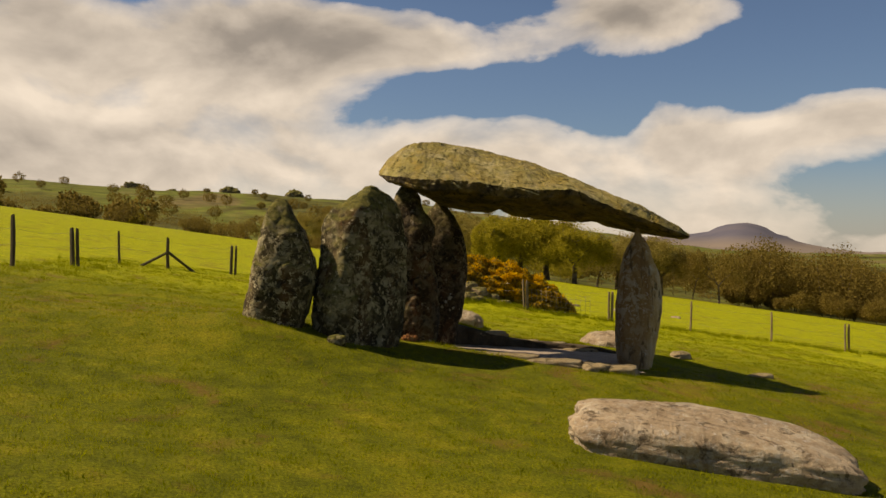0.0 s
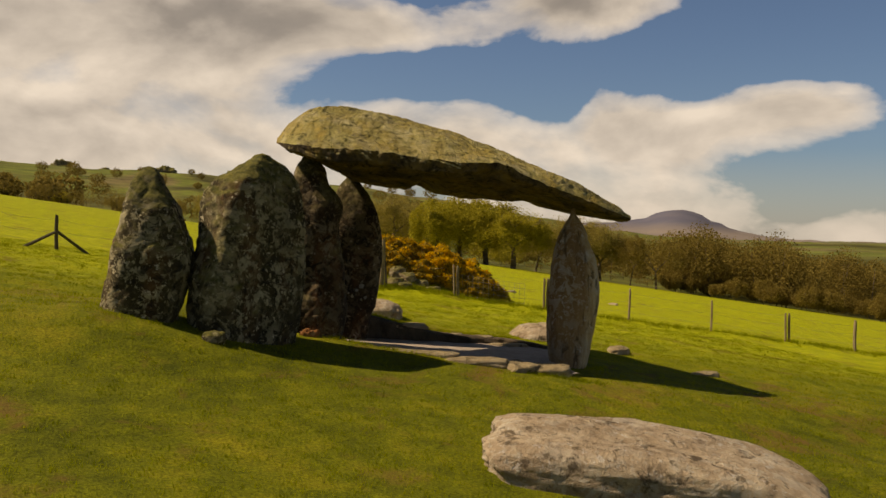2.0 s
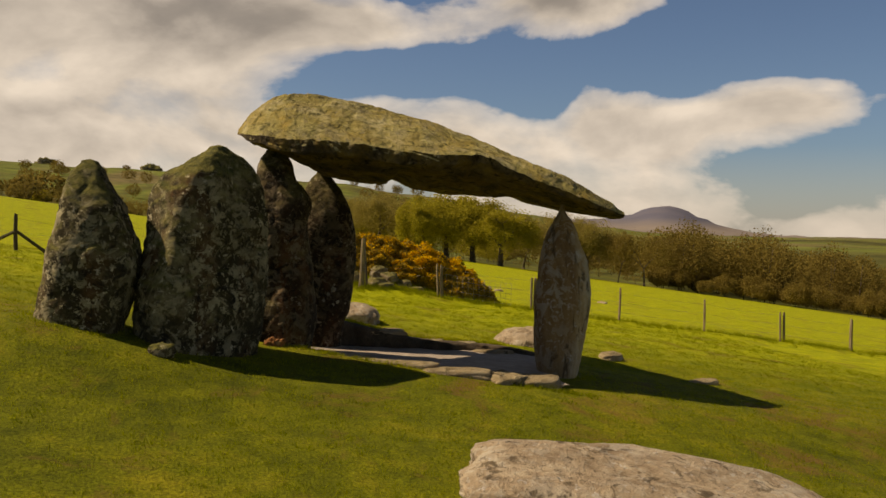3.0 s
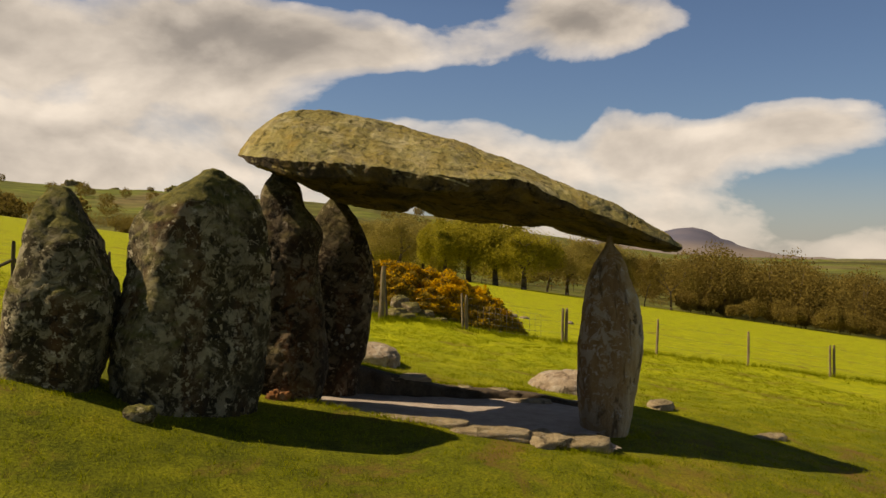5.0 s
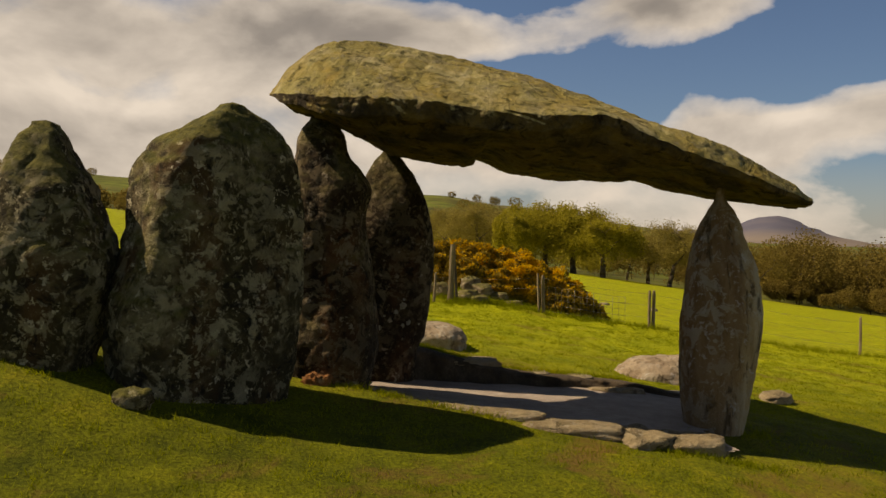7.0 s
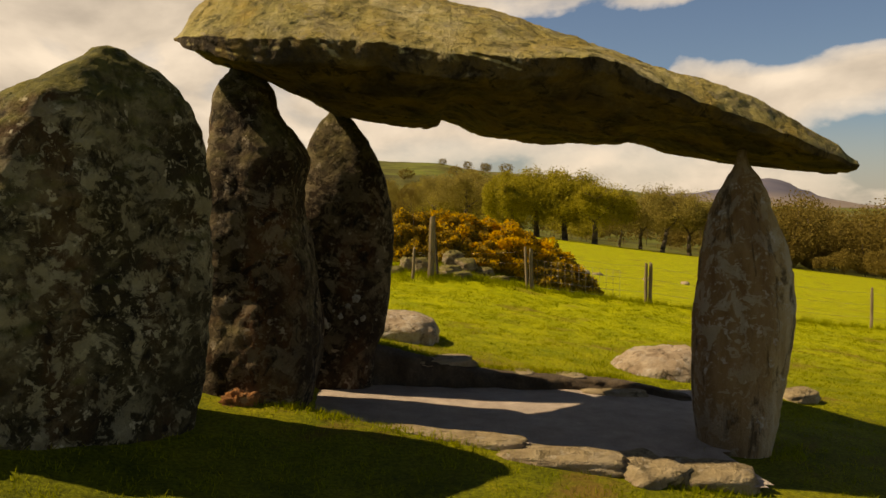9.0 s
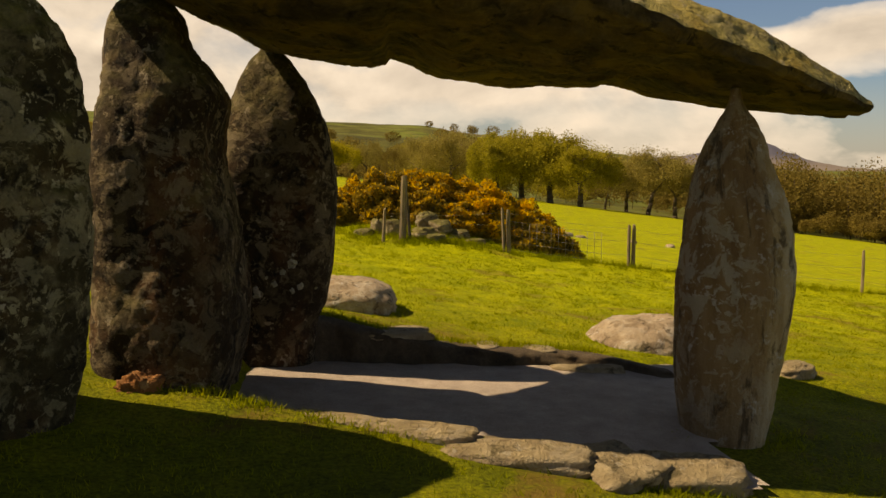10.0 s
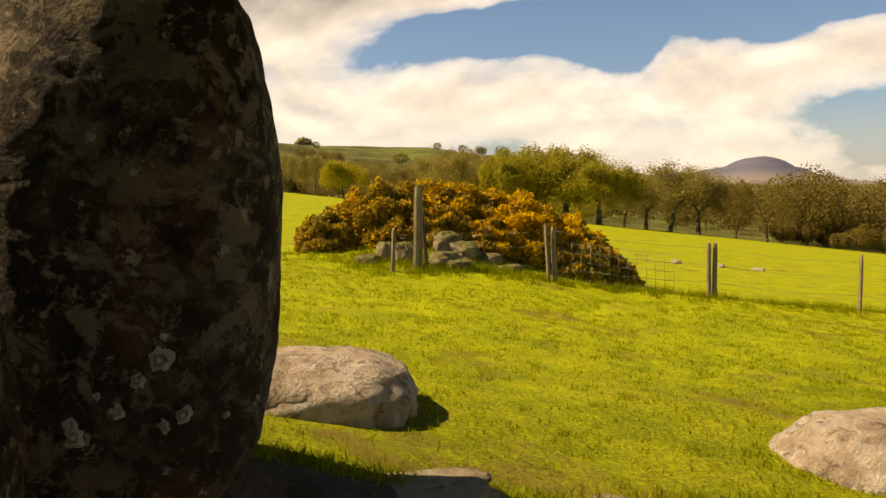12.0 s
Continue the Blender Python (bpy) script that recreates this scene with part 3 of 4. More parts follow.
def capstone():
    """The great slab: cross-sections along its length, front face leaning back."""
    # station, crest height, front lip height, keel height, front y, back y
    rows = [(-2.56, 3.00, 2.94, 2.96, 0.34, 0.80), (-2.42, 3.19, 2.84, 2.86, 0.06, 1.10), (-2.16, 3.37, 2.74, 2.77, -0.14, 1.34), (-1.88, 3.44, 2.69, 2.66, -0.24, 1.56),
            (-1.48, 3.45, 2.67, 2.51, -0.32, 1.98), (-1.12, 3.41, 2.64, 2.43, -0.36, 2.22), (-0.74, 3.36, 2.59, 2.40, -0.38, 2.34), (-0.60, 3.33, 2.57, 2.43, -0.39, 2.36), (-0.24, 3.22, 2.57, 2.355, -0.40, 2.38),
            (0.36, 3.01, 2.62, 2.285, -0.36, 2.34), (0.66, 2.90, 2.49, 2.265, -0.32, 2.20), (0.98, 2.79, 2.36, 2.25, -0.28, 2.00), (1.35, 2.61, 2.26, 2.17, -0.22, 1.68), (1.78, 2.39, 2.14, 2.08, -0.14, 1.16), (2.10, 2.21, 2.06, 2.01, -0.02, 0.72), (2.28, 2.09, 2.03, 1.99, 0.10, 0.46)]
    crack = [(-2.4, 3.17), (-1.9, 3.07), (-1.25, 2.89), (-0.7, 2.74), (-0.05, 2.62)]
    segs, rings = 260, 320
    verts, faces = [], []
    for i in range(rings):
        s = -2.56 + 4.84 * i / (rings - 1)
        top, fb, kl, yf, yb = spline(rows, s)
        # one broken ledge steps up where a flake has fallen from the underside
        kl += 0.045 * smooth(-0.66, -0.62, s) * (1 - smooth(-0.58, -0.2, s)) + 0.03 * smooth(0.98, 1.02, s) * (1 - smooth(1.04, 1.3, s))
        kl += 0.022 * smooth(-1.5, -0.9, s) * (1 - smooth(1.2, 1.8, s))
        fb += 0.045 * (abs(noise.noise(Vector((s * 5.1, 2.0, 0)))) - 0.2)
        h = max(0.03, top - fb)
        hk = max(0.03, top - kl)
        w = yb - yf
        steep = 1 - 0.55 * smooth(0.35, 1.3, s)
        loop = [(yf + 0.015 * w, fb), (yf, fb + 0.20 * h), (yf + 0.12 * w * steep, fb + 0.50 * h), (yf + 0.27 * w * steep, fb + 0.83 * h), (yf + 0.41 * w, top + 0.02), (yf + 0.56 * w, top + 0.02),
                (yf + 0.74 * w, top - 0.14 * hk), (yb - 0.03 * w, kl + 0.52 * hk), (yb, kl + 0.26 * hk), (yb - 0.08 * w, kl + 0.08 * hk), (yf + 0.66 * w, kl + 0.02), (yf + 0.46 * w, kl), (yf + 0.30 * w, kl + 0.01), (yf + 0.12 * w, 0.45 * fb + 0.55 * kl)]
        m = len(loop)
        for k in range(segs):
            u = k / segs * m
            j, t = int(u), u - int(u)
            p0, p1, p2, p3 = (loop[(j + d) % m] for d in (-1, 0, 1, 2))
            soft = 0.75 if 1 <= j <= 11 else 0.1
            y, z = (soft * 0.5 * (2 * b + (c - a) * t + (2 * a - 5 * b + 4 * c - d) * t * t + (3 * b - a - 3 * c + d) * t ** 3) + (1 - soft) * (b + (c - b) * t) for a, b, c, d in zip(p0, p1, p2, p3))
            cyy, czz = (yf + yb) / 2, (top + kl) / 2
            n = Vector((0, (y - cyy) / w, (z - czz) / hk))
            n = n.normalized() if n.length > 1e-6 else Vector((0, 0, 1))
            d = craggy((s, y, z), 6, 0.045) * min(1.0, 2.0 * hk)
            # a long crack running down the front face
            if y < cyy and z < top - 0.02 and z > fb + 0.01:
                line = table(crack, s) + 0.02 * noise.noise(Vector((s * 4, 0, 0)))
                d -= 0.020 * math.exp(-((z - line) / 0.009) ** 2) * smooth(-2.5, -2.3, s) * (1 - smooth(-0.2, 0.0, s)) * (0.35 + 0.65 * smooth(-0.15, 0.1, noise.noise(Vector((s * 2.2, 7, 0)))))
            # a shallow scar where a slab has split off the crest towards the thin end
            d -= 0.05 * math.exp(-((s - 0.95) / 0.32) ** 2 - ((z - top + 0.10 * h) / 0.06) ** 2) * (y < cyy)
            # broken ledges under the slab
            if z < kl + 0.08 and y > yf + 0.25 * w:
                d -= 0.035 * (round(noise.noise(Vector((s * 1.6, y * 0.9, 4))) * 3) / 3)
            verts.append((s + 0.4 * craggy((s + 9, y, z), 7, 0.03), y + n.y * d, z + n.z * d))
    for i in range(rings - 1):
        o, p = i * segs, (i + 1) * segs
        faces += [(o + k, p + k, p + (k + 1) % segs, o + (k + 1) % segs) for k in range(segs)]
    faces.append(tuple(range(segs)))
    faces.append(tuple(reversed(range((rings - 1) * segs, rings * segs))))
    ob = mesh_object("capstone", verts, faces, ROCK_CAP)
    ob.matrix_world = pose(-1.2, 0.0, 0, 0, 0, -5.3)
    tagged(ob, "huge tilted grey capstone with ochre lichen, resting on upright stones", "capstone", group="stones of the dolmen")


capstone()


def boulder(name, label, at, size, mat, seed, turn=0.0, amp=0.10, n=40, sink=0.25, category="boulder", group="", blocky=2.6, crest=0.0, tilt=(0, 0), taper=0.0):
    """A rounded block of stone: a pulled superellipsoid with craggy faces."""
    verts, faces = [], []
    rows, cols = n, int(n * 1.6)
    for i in range(rows + 1):
        v = -math.pi / 2 + math.pi * i / rows
        for k in range(cols):
            u = 2 * math.pi * k / cols
            c = Vector((math.cos(v) * math.cos(u), math.cos(v) * math.sin(u), math.sin(v)))
            e = (abs(c.x) ** blocky + abs(c.y) ** blocky + abs(c.z) ** blocky) ** (-1 / blocky)
            p = c * e
            d = 1 + craggy(c * 1.3, seed, amp * 2.2)
            x, y, z = p.x * size[0] / 2 * d, p.y * size[1] / 2 * d, p.z * size[2] / 2 * d
            z += crest * x
            z -= taper * (0.5 + x / size[0]) ** 3 * (z + size[2] / 2)
            verts.append((x, y, z))
    for i in range(rows):
        o, p = i * cols, (i + 1) * cols
        faces += [(o + k, o + (k + 1) % cols, p + (k + 1) % cols, p + k) for k in range(cols)]
    ob = mesh_object(name, verts, faces, mat)
    ob.matrix_world = pose(at[0], at[1], ground_z(at[0], at[1]) + size[2] * (0.5 - sink), tilt[0], tilt[1], turn)
    return tagged(ob, label, category, group=group)


# the long fallen slab in front, and the boulders behind the chamber
boulder("fallen_slab", "long pale grey fallen slab lying in the grass", (-0.80, -4.56), (2.72, 1.08, 0.74), ROCK_PALE, 21, -16, 0.03, 90, 0.38, "boulder", blocky=6.5, tilt=(9, 3), taper=0.34)
boulder("boulder", "pale pinkish flat-topped boulder in the grass", (-2.06, 3.45), (1.16, 0.95, 0.58), ROCK_PALE, 22, -8, 0.035, 50, 0.54, group="loose boulders", blocky=3.0)
boulder("boulder", "pale rounded boulder beside the gravel floor", (0.88, 2.85), (1.22, 1.10, 0.86), ROCK_PALE, 23, 5, 0.035, 44, 0.68, group="loose boulders", blocky=2.4)
boulder("stone", "small flat stone in the grass", (2.85, 0.85), (0.46, 0.28, 0.12), ROCK_KERB, 24, 10, 0.08, 20, 0.5, "stone", "small loose stones")
boulder("stone", "small grey stone in the grass behind the pillar", (1.90, 1.95), (0.40, 0.28, 0.18), ROCK_KERB, 25, 20, 0.08, 20, 0.35, "stone", "small loose stones")
boulder("stone", "small grey stone at the foot of the uprights", (-4.40, -1.42), (0.26, 0.18, 0.16), ROCK_UPRIGHT, 26, 0, 0.08, 20, 0.3, "stone", "small loose stones")
boulder("stone", "rust-red stone at the foot of the portal stone", (-3.26, 0.24), (0.24, 0.14, 0.20), ROCK_RUST, 27, 20, 0.30, 24, 0.62, "stone", "small loose stones")


def gravel_floor():
    """Gravel of the chamber: a thin bed that fills the hollow."""
    verts, faces = [], []
    nx, ny = 60, 54
    for j in range(ny + 1):
        for i in range(nx + 1):
            x, y = -3.25 + 4.25 * i / nx, -1.05 + 3.15 * j / ny
            verts.append((x, y, floor_z(x, y) + 0.012 * noise.noise(Vector((x * 3, y * 3, 0)))))
    for j in range(ny):
        for i in range(nx):
            o = j * (nx + 1) + i
            if in_floor(*verts[o][:2]) > 0.25 or in_floor(*verts[o + nx + 2][:2]) > 0.25:
                faces.append((o, o + 1, o + nx + 2, o + nx + 1))
    me = bpy.data.meshes.new("floor")
    me.from_pydata(verts, [], faces)
    me.materials.append(GRAVEL)
    me.shade_smooth()
    return tagged(new("floor", me), "trodden grey gravel floor under the capstone", "gravel floor", kind="structure")


gravel_floor()

# kerb stones along the front of the gravel, and slabs along its back edge
KERB = [(-2.64, 0.36, 0.52, 0.22, 0.11, -34), (-2.16, 0.07, 0.74, 0.20, 0.11, -27), (-1.66, -0.20, 0.58, 0.22, 0.12, -24), (-1.19, -0.47, 0.80, 0.32, 0.17, -20), (-0.70, -0.56, 0.44, 0.56, 0.20, 20), (-0.30, -0.64, 0.62, 0.40, 0.22, -14)]
for k, (x, y, w, d, h, a) in enumerate(KERB):
    boulder("kerb_stone", "worn tan kerb stone edging the gravel floor", (x, y), (w, d, h), ROCK_KERB, 40 + k, a, 0.075, 30, 0.55, "kerb stone", "kerb stones", 5.5)
for k, (x, y, w, d, h, a) in enumerate([(-1.72, 2.10, 0.80, 0.34, 0.10, 4), (-0.98, 2.12, 0.52, 0.30, 0.09, -6), (-0.52, 2.10, 0.56, 0.28, 0.09, 3), (-0.06, 1.74, 0.60, 0.20, 0.12, -10)]):
    boulder("edging_stone", "flat stone set in the turf edge behind the gravel", (x, y), (w, d, h), ROCK_KERB, 60 + k, a, 0.06, 24, 0.98 if k < 3 else 0.45, "edging stone", "edging stones", 5.5)


def earth_bank():
    """The dug face of bare soil between the gravel and the turf behind it."""
    verts, faces = [], []
    nx, nz = 150, 9
    for i in range(nx + 1):
        x = -2.75 + 3.35 * i / nx
        back = 1.93 + 0.05 * noise.noise(Vector((x * 2.3, 0, 5))) - 0.38 * smooth(0.0, 0.6, x)
        z0, z1 = floor_z(x, back) - 0.06, plain_z(x, back + 0.20) + 0.006
        for j in range(nz + 1):
            f = j / nz
            d = 0.05 * noise.fractal(Vector((x * 5, f * 2.4, 1)), 0.9, 2.0, 3)
            # the turf hangs over the soil
            verts.append((x, back - 0.10 * (1 - f) + 0.16 * max(0.0, f - 0.8) / 0.2 + d, z0 + (z1 - z0) * min(1.0, f / 0.86)))
    for i in range(nx):
        o = i * (nz + 1)
        faces += [(o + j, o + nz + 1 + j, o + nz + 2 + j, o + j + 1) for j in range(nz)]
    me = bpy.data.meshes.new("bank")
    me.from_pydata(verts, [], faces)
    me.materials.append(SOIL)
    me.shade_smooth()
    tagged(new("bank", me), "dark bare earth bank between gravel and turf", "earth bank", kind="structure")


earth_bank()


# ---- fences ----
def tube(verts, faces, a, b, ra, rb, sides=6):
    a, b = Vector(a), Vector(b)
    w = (b - a)
    if w.length < 1e-6:
        return
    w.normalize()
    u = w.orthogonal().normalized()
    v = w.cross(u)
    o = len(verts)
    for c, r in ((a, ra), (b, rb)):
        for k in range(sides):
            t = 2 * math.pi * k / sides
            verts.append(tuple(c + u * (r * math.cos(t)) + v * (r * math.sin(t))))
    for k in range(sides):
        faces.append((o + k, o + (k + 1) % sides, o + sides + (k + 1) % sides, o + sides + k))
    faces.append(tuple(o + k for k in reversed(range(sides))))
    faces.append(tuple(o + sides + k for k in range(sides)))


def post_part(parent, x, y, height, r, mat, seed, lean=(0, 0), name="post", label=""):
    """A split-wood post: slightly bent, tapering, chamfered head."""
    verts, faces = [], []
    z0 = ground_z(x, y) - 0.15
    rnd = random.Random(seed)
    steps, sides = 9, 9
    rad = [r * rnd.uniform(0.82, 1.12) for _ in range(sides)]
    for i in range(steps):
        f = i / (steps - 1)
        cx = x + lean[0] * f * height + 0.012 * math.sin(3 * f + seed)
        cy = y + lean[1] * f * height
        k = (1.06 - 0.10 * f) * (0.80 if i == steps - 1 else 1.0)
        for j in range(sides):
            t = 2 * math.pi * j / sides
            verts.append((cx + rad[j] * k * math.cos(t), cy + rad[j] * k * math.sin(t), z0 + (height + 0.15) * f + (0.015 * math.cos(t + seed) if i == steps - 1 else 0)))
    for i in range(steps - 1):
        o, p = i * sides, (i + 1) * sides
        faces += [(o + j, o + (j + 1) % sides, p + (j + 1) % sides, p + j) for j in range(sides)]
    faces.append(tuple(range((steps - 1) * sides, steps * sides)))
    return mesh_object(name, verts, faces, mat, parent, label, flat=True)


def wire_part(parent, points, name="wire", r=0.0026):
    verts, faces = [], []
    for a, b in zip(points, points[1:]):
        for s in range(4):
            p = Vector(a).lerp(Vector(b), s / 4)
            q = Vector(a).lerp(Vector(b), (s + 1) / 4)
            sag = lambda f: Vector((0, 0, -0.05 * 4 * f * (1 - f)))
            tube(verts, faces, p + sag(s / 4), q + sag((s + 1) / 4), r, r, 4)
    return mesh_object(name, verts, faces, WIRE, parent)


def fence_right():
    f = new("fence")
    f.matrix_world = Matrix.Identity(4)
    tagged(f, "weathered wooden post and wire fence below the mound", "fence", group="field fences")
    rows = [(-0.98, 11.42, 0.64, 0.032, (0.05, 0)), (-0.60, 11.60, 1.28, 0.070, (0.05, 0)), (1.42, 11.42, 0.86, 0.032, (-0.02, 0)), (1.53, 11.44, 0.84, 0.042, (-0.01, 0)),
            (4.04, 11.42, 0.86, 0.036, (-0.015, 0)), (4.14, 11.44, 0.87, 0.042, (-0.015, 0)), (6.62, 11.42, 0.90, 0.032, (0.012, 0)), (9.25, 11.42, 0.90, 0.032, (0.01, 0)),
            (11.75, 11.42, 0.86, 0.036, (0, 0)), (11.88, 11.42, 0.86, 0.036, (0, 0)), (14.2, 11.42, 0.95, 0.052, (0, 0)), (17.0, 11.5, 0.9, 0.04, (0, 0)), (20.0, 11.6, 0.9, 0.04, (0, 0))]
    for k, (x, y, h, r, lean) in enumerate(rows):
        post_part(f, x, y, h, r, POST_WOOD, 100 + k, lean)
    post_part(f, -0.40, 11.72, 0.95, 0.03, POST_DARK, 131, (-0.10, 0.0))
    xs = [-0.98, 1.47, 4.09, 6.62, 9.25, 11.8, 14.2, 17.0, 20.0]
    for h in (0.78, 0.52, 0.24):
        wire_part(f, [(x, 11.43, ground_z(x, 11.42) + (min(h, 0.55) if x < 0 else h)) for x in xs])
    # square netting between the mound and the first long bay
    verts, faces = [], []
    z = lambda x: ground_z(x, 11.42)
    for i in range(14):
        x = 1.5 + 0.15 * i
        tube(verts, faces, (x, 11.43, z(x) + 0.05), (x, 11.43, z(x) + 0.62), 0.0035, 0.0035, 4)
    for j in range(5):
        for i in range(7):
            a, b = 1.5 + 0.28 * i, 1.5 + 0.28 * (i + 1)
            tube(verts, faces, (a, 11.43, z(a) + 0.06 + 0.14 * j), (b, 11.43, z(b) + 0.06 + 0.14 * j), 0.0035, 0.0035, 4)
    mesh_object("netting", verts, faces, WIRE, f, "square wire netting")


def fence_left():
    f = new("fence")
    tagged(f, "dark wooden post and wire fence with a braced strainer post", "fence", group="field fences")
    rows = [(-10.4, 1.5, 0.95), (-10.2, 4.1, 0.95), (-9.75, 6.3, 0.80), (-9.3, 8.6, 0.78), (-8.4, 10.0, 0.80), (-6.95, 11.6, 0.80)]
    for k, (x, y, h) in enumerate(rows):
        post_part(f, x, y, h, 0.045 if k != 3 else 0.03, POST_DARK, 200 + k, (0, 0))
        if k in (2, 5):
            post_part(f, x + 0.10, y + 0.05, h, 0.035, POST_DARK, 220 + k)
    for s in (-1, 1):
        verts, faces = [], []
        x, y = -8.4, 10.0
        dx, dy = 0.62 * s, 0.38 * s
        tube(verts, faces, (x, y, ground_z(x, y) + 0.42), (x + dx, y + dy, ground_z(x + dx, y + dy) - 0.02), 0.035, 0.038, 7)
        mesh_object("brace", verts, faces, POST_DARK, f, flat=True)
    for h in (0.70, 0.42):
        wire_part(f, [(x, y, ground_z(x, y) + h) for x, y, _ in rows])


fence_right()
fence_left()


# ---- leaves and trees ----
def leaf_cloud(points, sizes, rng, flat=0.0):
    """Arrays of verts and quads: one small two-sided leaf or tuft per point."""
    n = len(points)
    a = rng.normal(size=(n, 3))
    a /= np.linalg.norm(a, axis=1)[:, None]
    b = rng.normal(size=(n, 3))
    b -= a * (a * b).sum(1)[:, None]
    b /= np.linalg.norm(b, axis=1)[:, None]
    s = sizes[:, None]
    v = np.stack([points - a * s, points + b * s * 0.55, points + a * s, points - b * s * 0.55], 1).reshape(-1, 3)
    return v


def quads_mesh(name, v, mat):
    n = len(v) // 4
    me = bpy.data.meshes.new(name)
    me.vertices.add(len(v))
    me.vertices.foreach_set("co", np.asarray(v, dtype=np.float32).ravel())
    me.loops.add(len(v))
    me.loops.foreach_set("vertex_index", np.arange(len(v), dtype=np.int32))
    me.polygons.add(n)
    me.polygons.foreach_set("loop_start", np.arange(0, len(v), 4, dtype=np.int32))
    me.update(calc_edges=True)
    me.materials.append(mat)
    return me


def tree(name, label, seed, h, spread, leaves, leaf_mat, leaf_size=0.13, droop=0.10, low=0.28):
    """Tapered trunk, forking limbs and twigs, and a loose crown of small leaves round the twig ends."""
    rnd = random.Random(seed)
    verts, faces, tips = [], [], []

    def limb(p, d, length, r, level):
        steps = 3
        for s in range(steps):
            q = p + d * (length / steps)
            tube(verts, faces, p, q, r, r * 0.82, 6 if level < 2 else 4)
            r *= 0.82
            p = q
            d = (d + Vector((rnd.uniform(-0.25, 0.25), rnd.uniform(-0.25, 0.25), rnd.uniform(-0.08, 0.18)))).normalized()
            if level >= 2:
                tips.append(tuple(p))
        if level < 4:
            for _ in range(3 if level < 3 else 2):
                side = Vector((rnd.uniform(-1, 1), rnd.uniform(-1, 1), rnd.uniform(-0.25, 0.75)))
                nd = (d * 0.7 + side * spread).normalized()
                limb(p, nd, length * rnd.uniform(0.58, 0.82), r * 0.75, level + 1)

    limb(Vector((0, 0, -0.2)), Vector((rnd.uniform(-0.12, 0.12), rnd.uniform(-0.12, 0.12), 1)).normalized(), h * low, h * 0.014, 0)
    root = new(name)
    tagged(root, label, "tree", group="trees along the field edge")
    top = max(t[2] for t in tips)
    k = h / top
    verts = [(x * k, y * k, z * k) for x, y, z in verts]
    mesh_object("trunk", verts, faces, BARK, root)
    rng = np.random.default_rng(seed)
    tp = np.array(tips) * k
    pick = tp[rng.integers(0, len(tp), leaves)]
    pts = pick + rng.normal(size=(leaves, 3)) * h * 0.035
    pts[:, 2] -= np.abs(rng.normal(size=leaves)) * h * droop
    # outer twigs fill a rounded crown in clumps
    fill = int(leaves * 0.55)
    hub = rng.normal(size=(60, 3))
    hub[:, 2] = np.abs(hub[:, 2]) - 0.45
    hub *= (rng.uniform(0.55, 0.88, 60) / np.linalg.norm(hub, axis=1))[:, None]
    pts[:fill] = (hub[rng.integers(0, 60, fill)] + rng.normal(size=(fill, 3)) * 0.13) * np.array([0.52 * h, 0.52 * h, 0.48 * h]) + np.array([0, 0, 0.50 * h])
    # wind-cut domes: draw stray twigs in to a broad rounded outline
    q = (pts - np.array([0, 0, 0.50 * h])) / np.array([0.52 * h, 0.52 * h, 0.50 * h])
    r = np.linalg.norm(q, axis=1)
    wob = 0.92 + 0.10 * np.sin(3 * np.arctan2(q[:, 1], q[:, 0]) + seed) + 0.06 * np.sin(9 * q[:, 2] + 5 * q[:, 0])
    f = np.where(r > wob, (wob / r) * rng.uniform(0.86, 1.0, leaves), 1.0)
    pts = q * f[:, None] * np.array([0.52 * h, 0.52 * h, 0.50 * h]) + np.array([0, 0, 0.50 * h])
    pts[:, 2] = np.maximum(pts[:, 2], 0.12 * h + rng.uniform(0, 0.12, leaves) * h)
    crown = new("crown", quads_mesh("crown", leaf_cloud(pts, rng.uniform(0.6, 1.3, leaves) * leaf_size, rng), leaf_mat))
    crown.parent = root
    return root


SPRING = [tree("tree", "spring tree with thin yellow-green foliage at the field edge", 300 + k, 6.0, 1.25, 30000, LEAF_SPRING, 0.068, droop=0.12, low=0.14) for k in range(3)]
BUD = [tree("tree", "half-bare budding tree at the field edge", 310 + k, 5.6, 0.9, 24000, LEAF_BUD, 0.052, droop=0.11, low=0.16) for k in range(3)]
FRESH = [tree("tree", "low bright yellow-green tree at the field edge", 320, 4.2, 0.95, 20000, LEAF_FRESH, 0.06, low=0.22)]
BARE = [tree("tree", "dark gnarled bare oak at the field edge", 330 + k, 5.0, 1.05, 7000, LEAF_WOOD, 0.06, droop=0.03, low=0.24) for k in range(2)]
KINDS = {"s": SPRING, "b": BUD, "f": FRESH, "o": BARE}
EYE = (-2.0, -2.0)
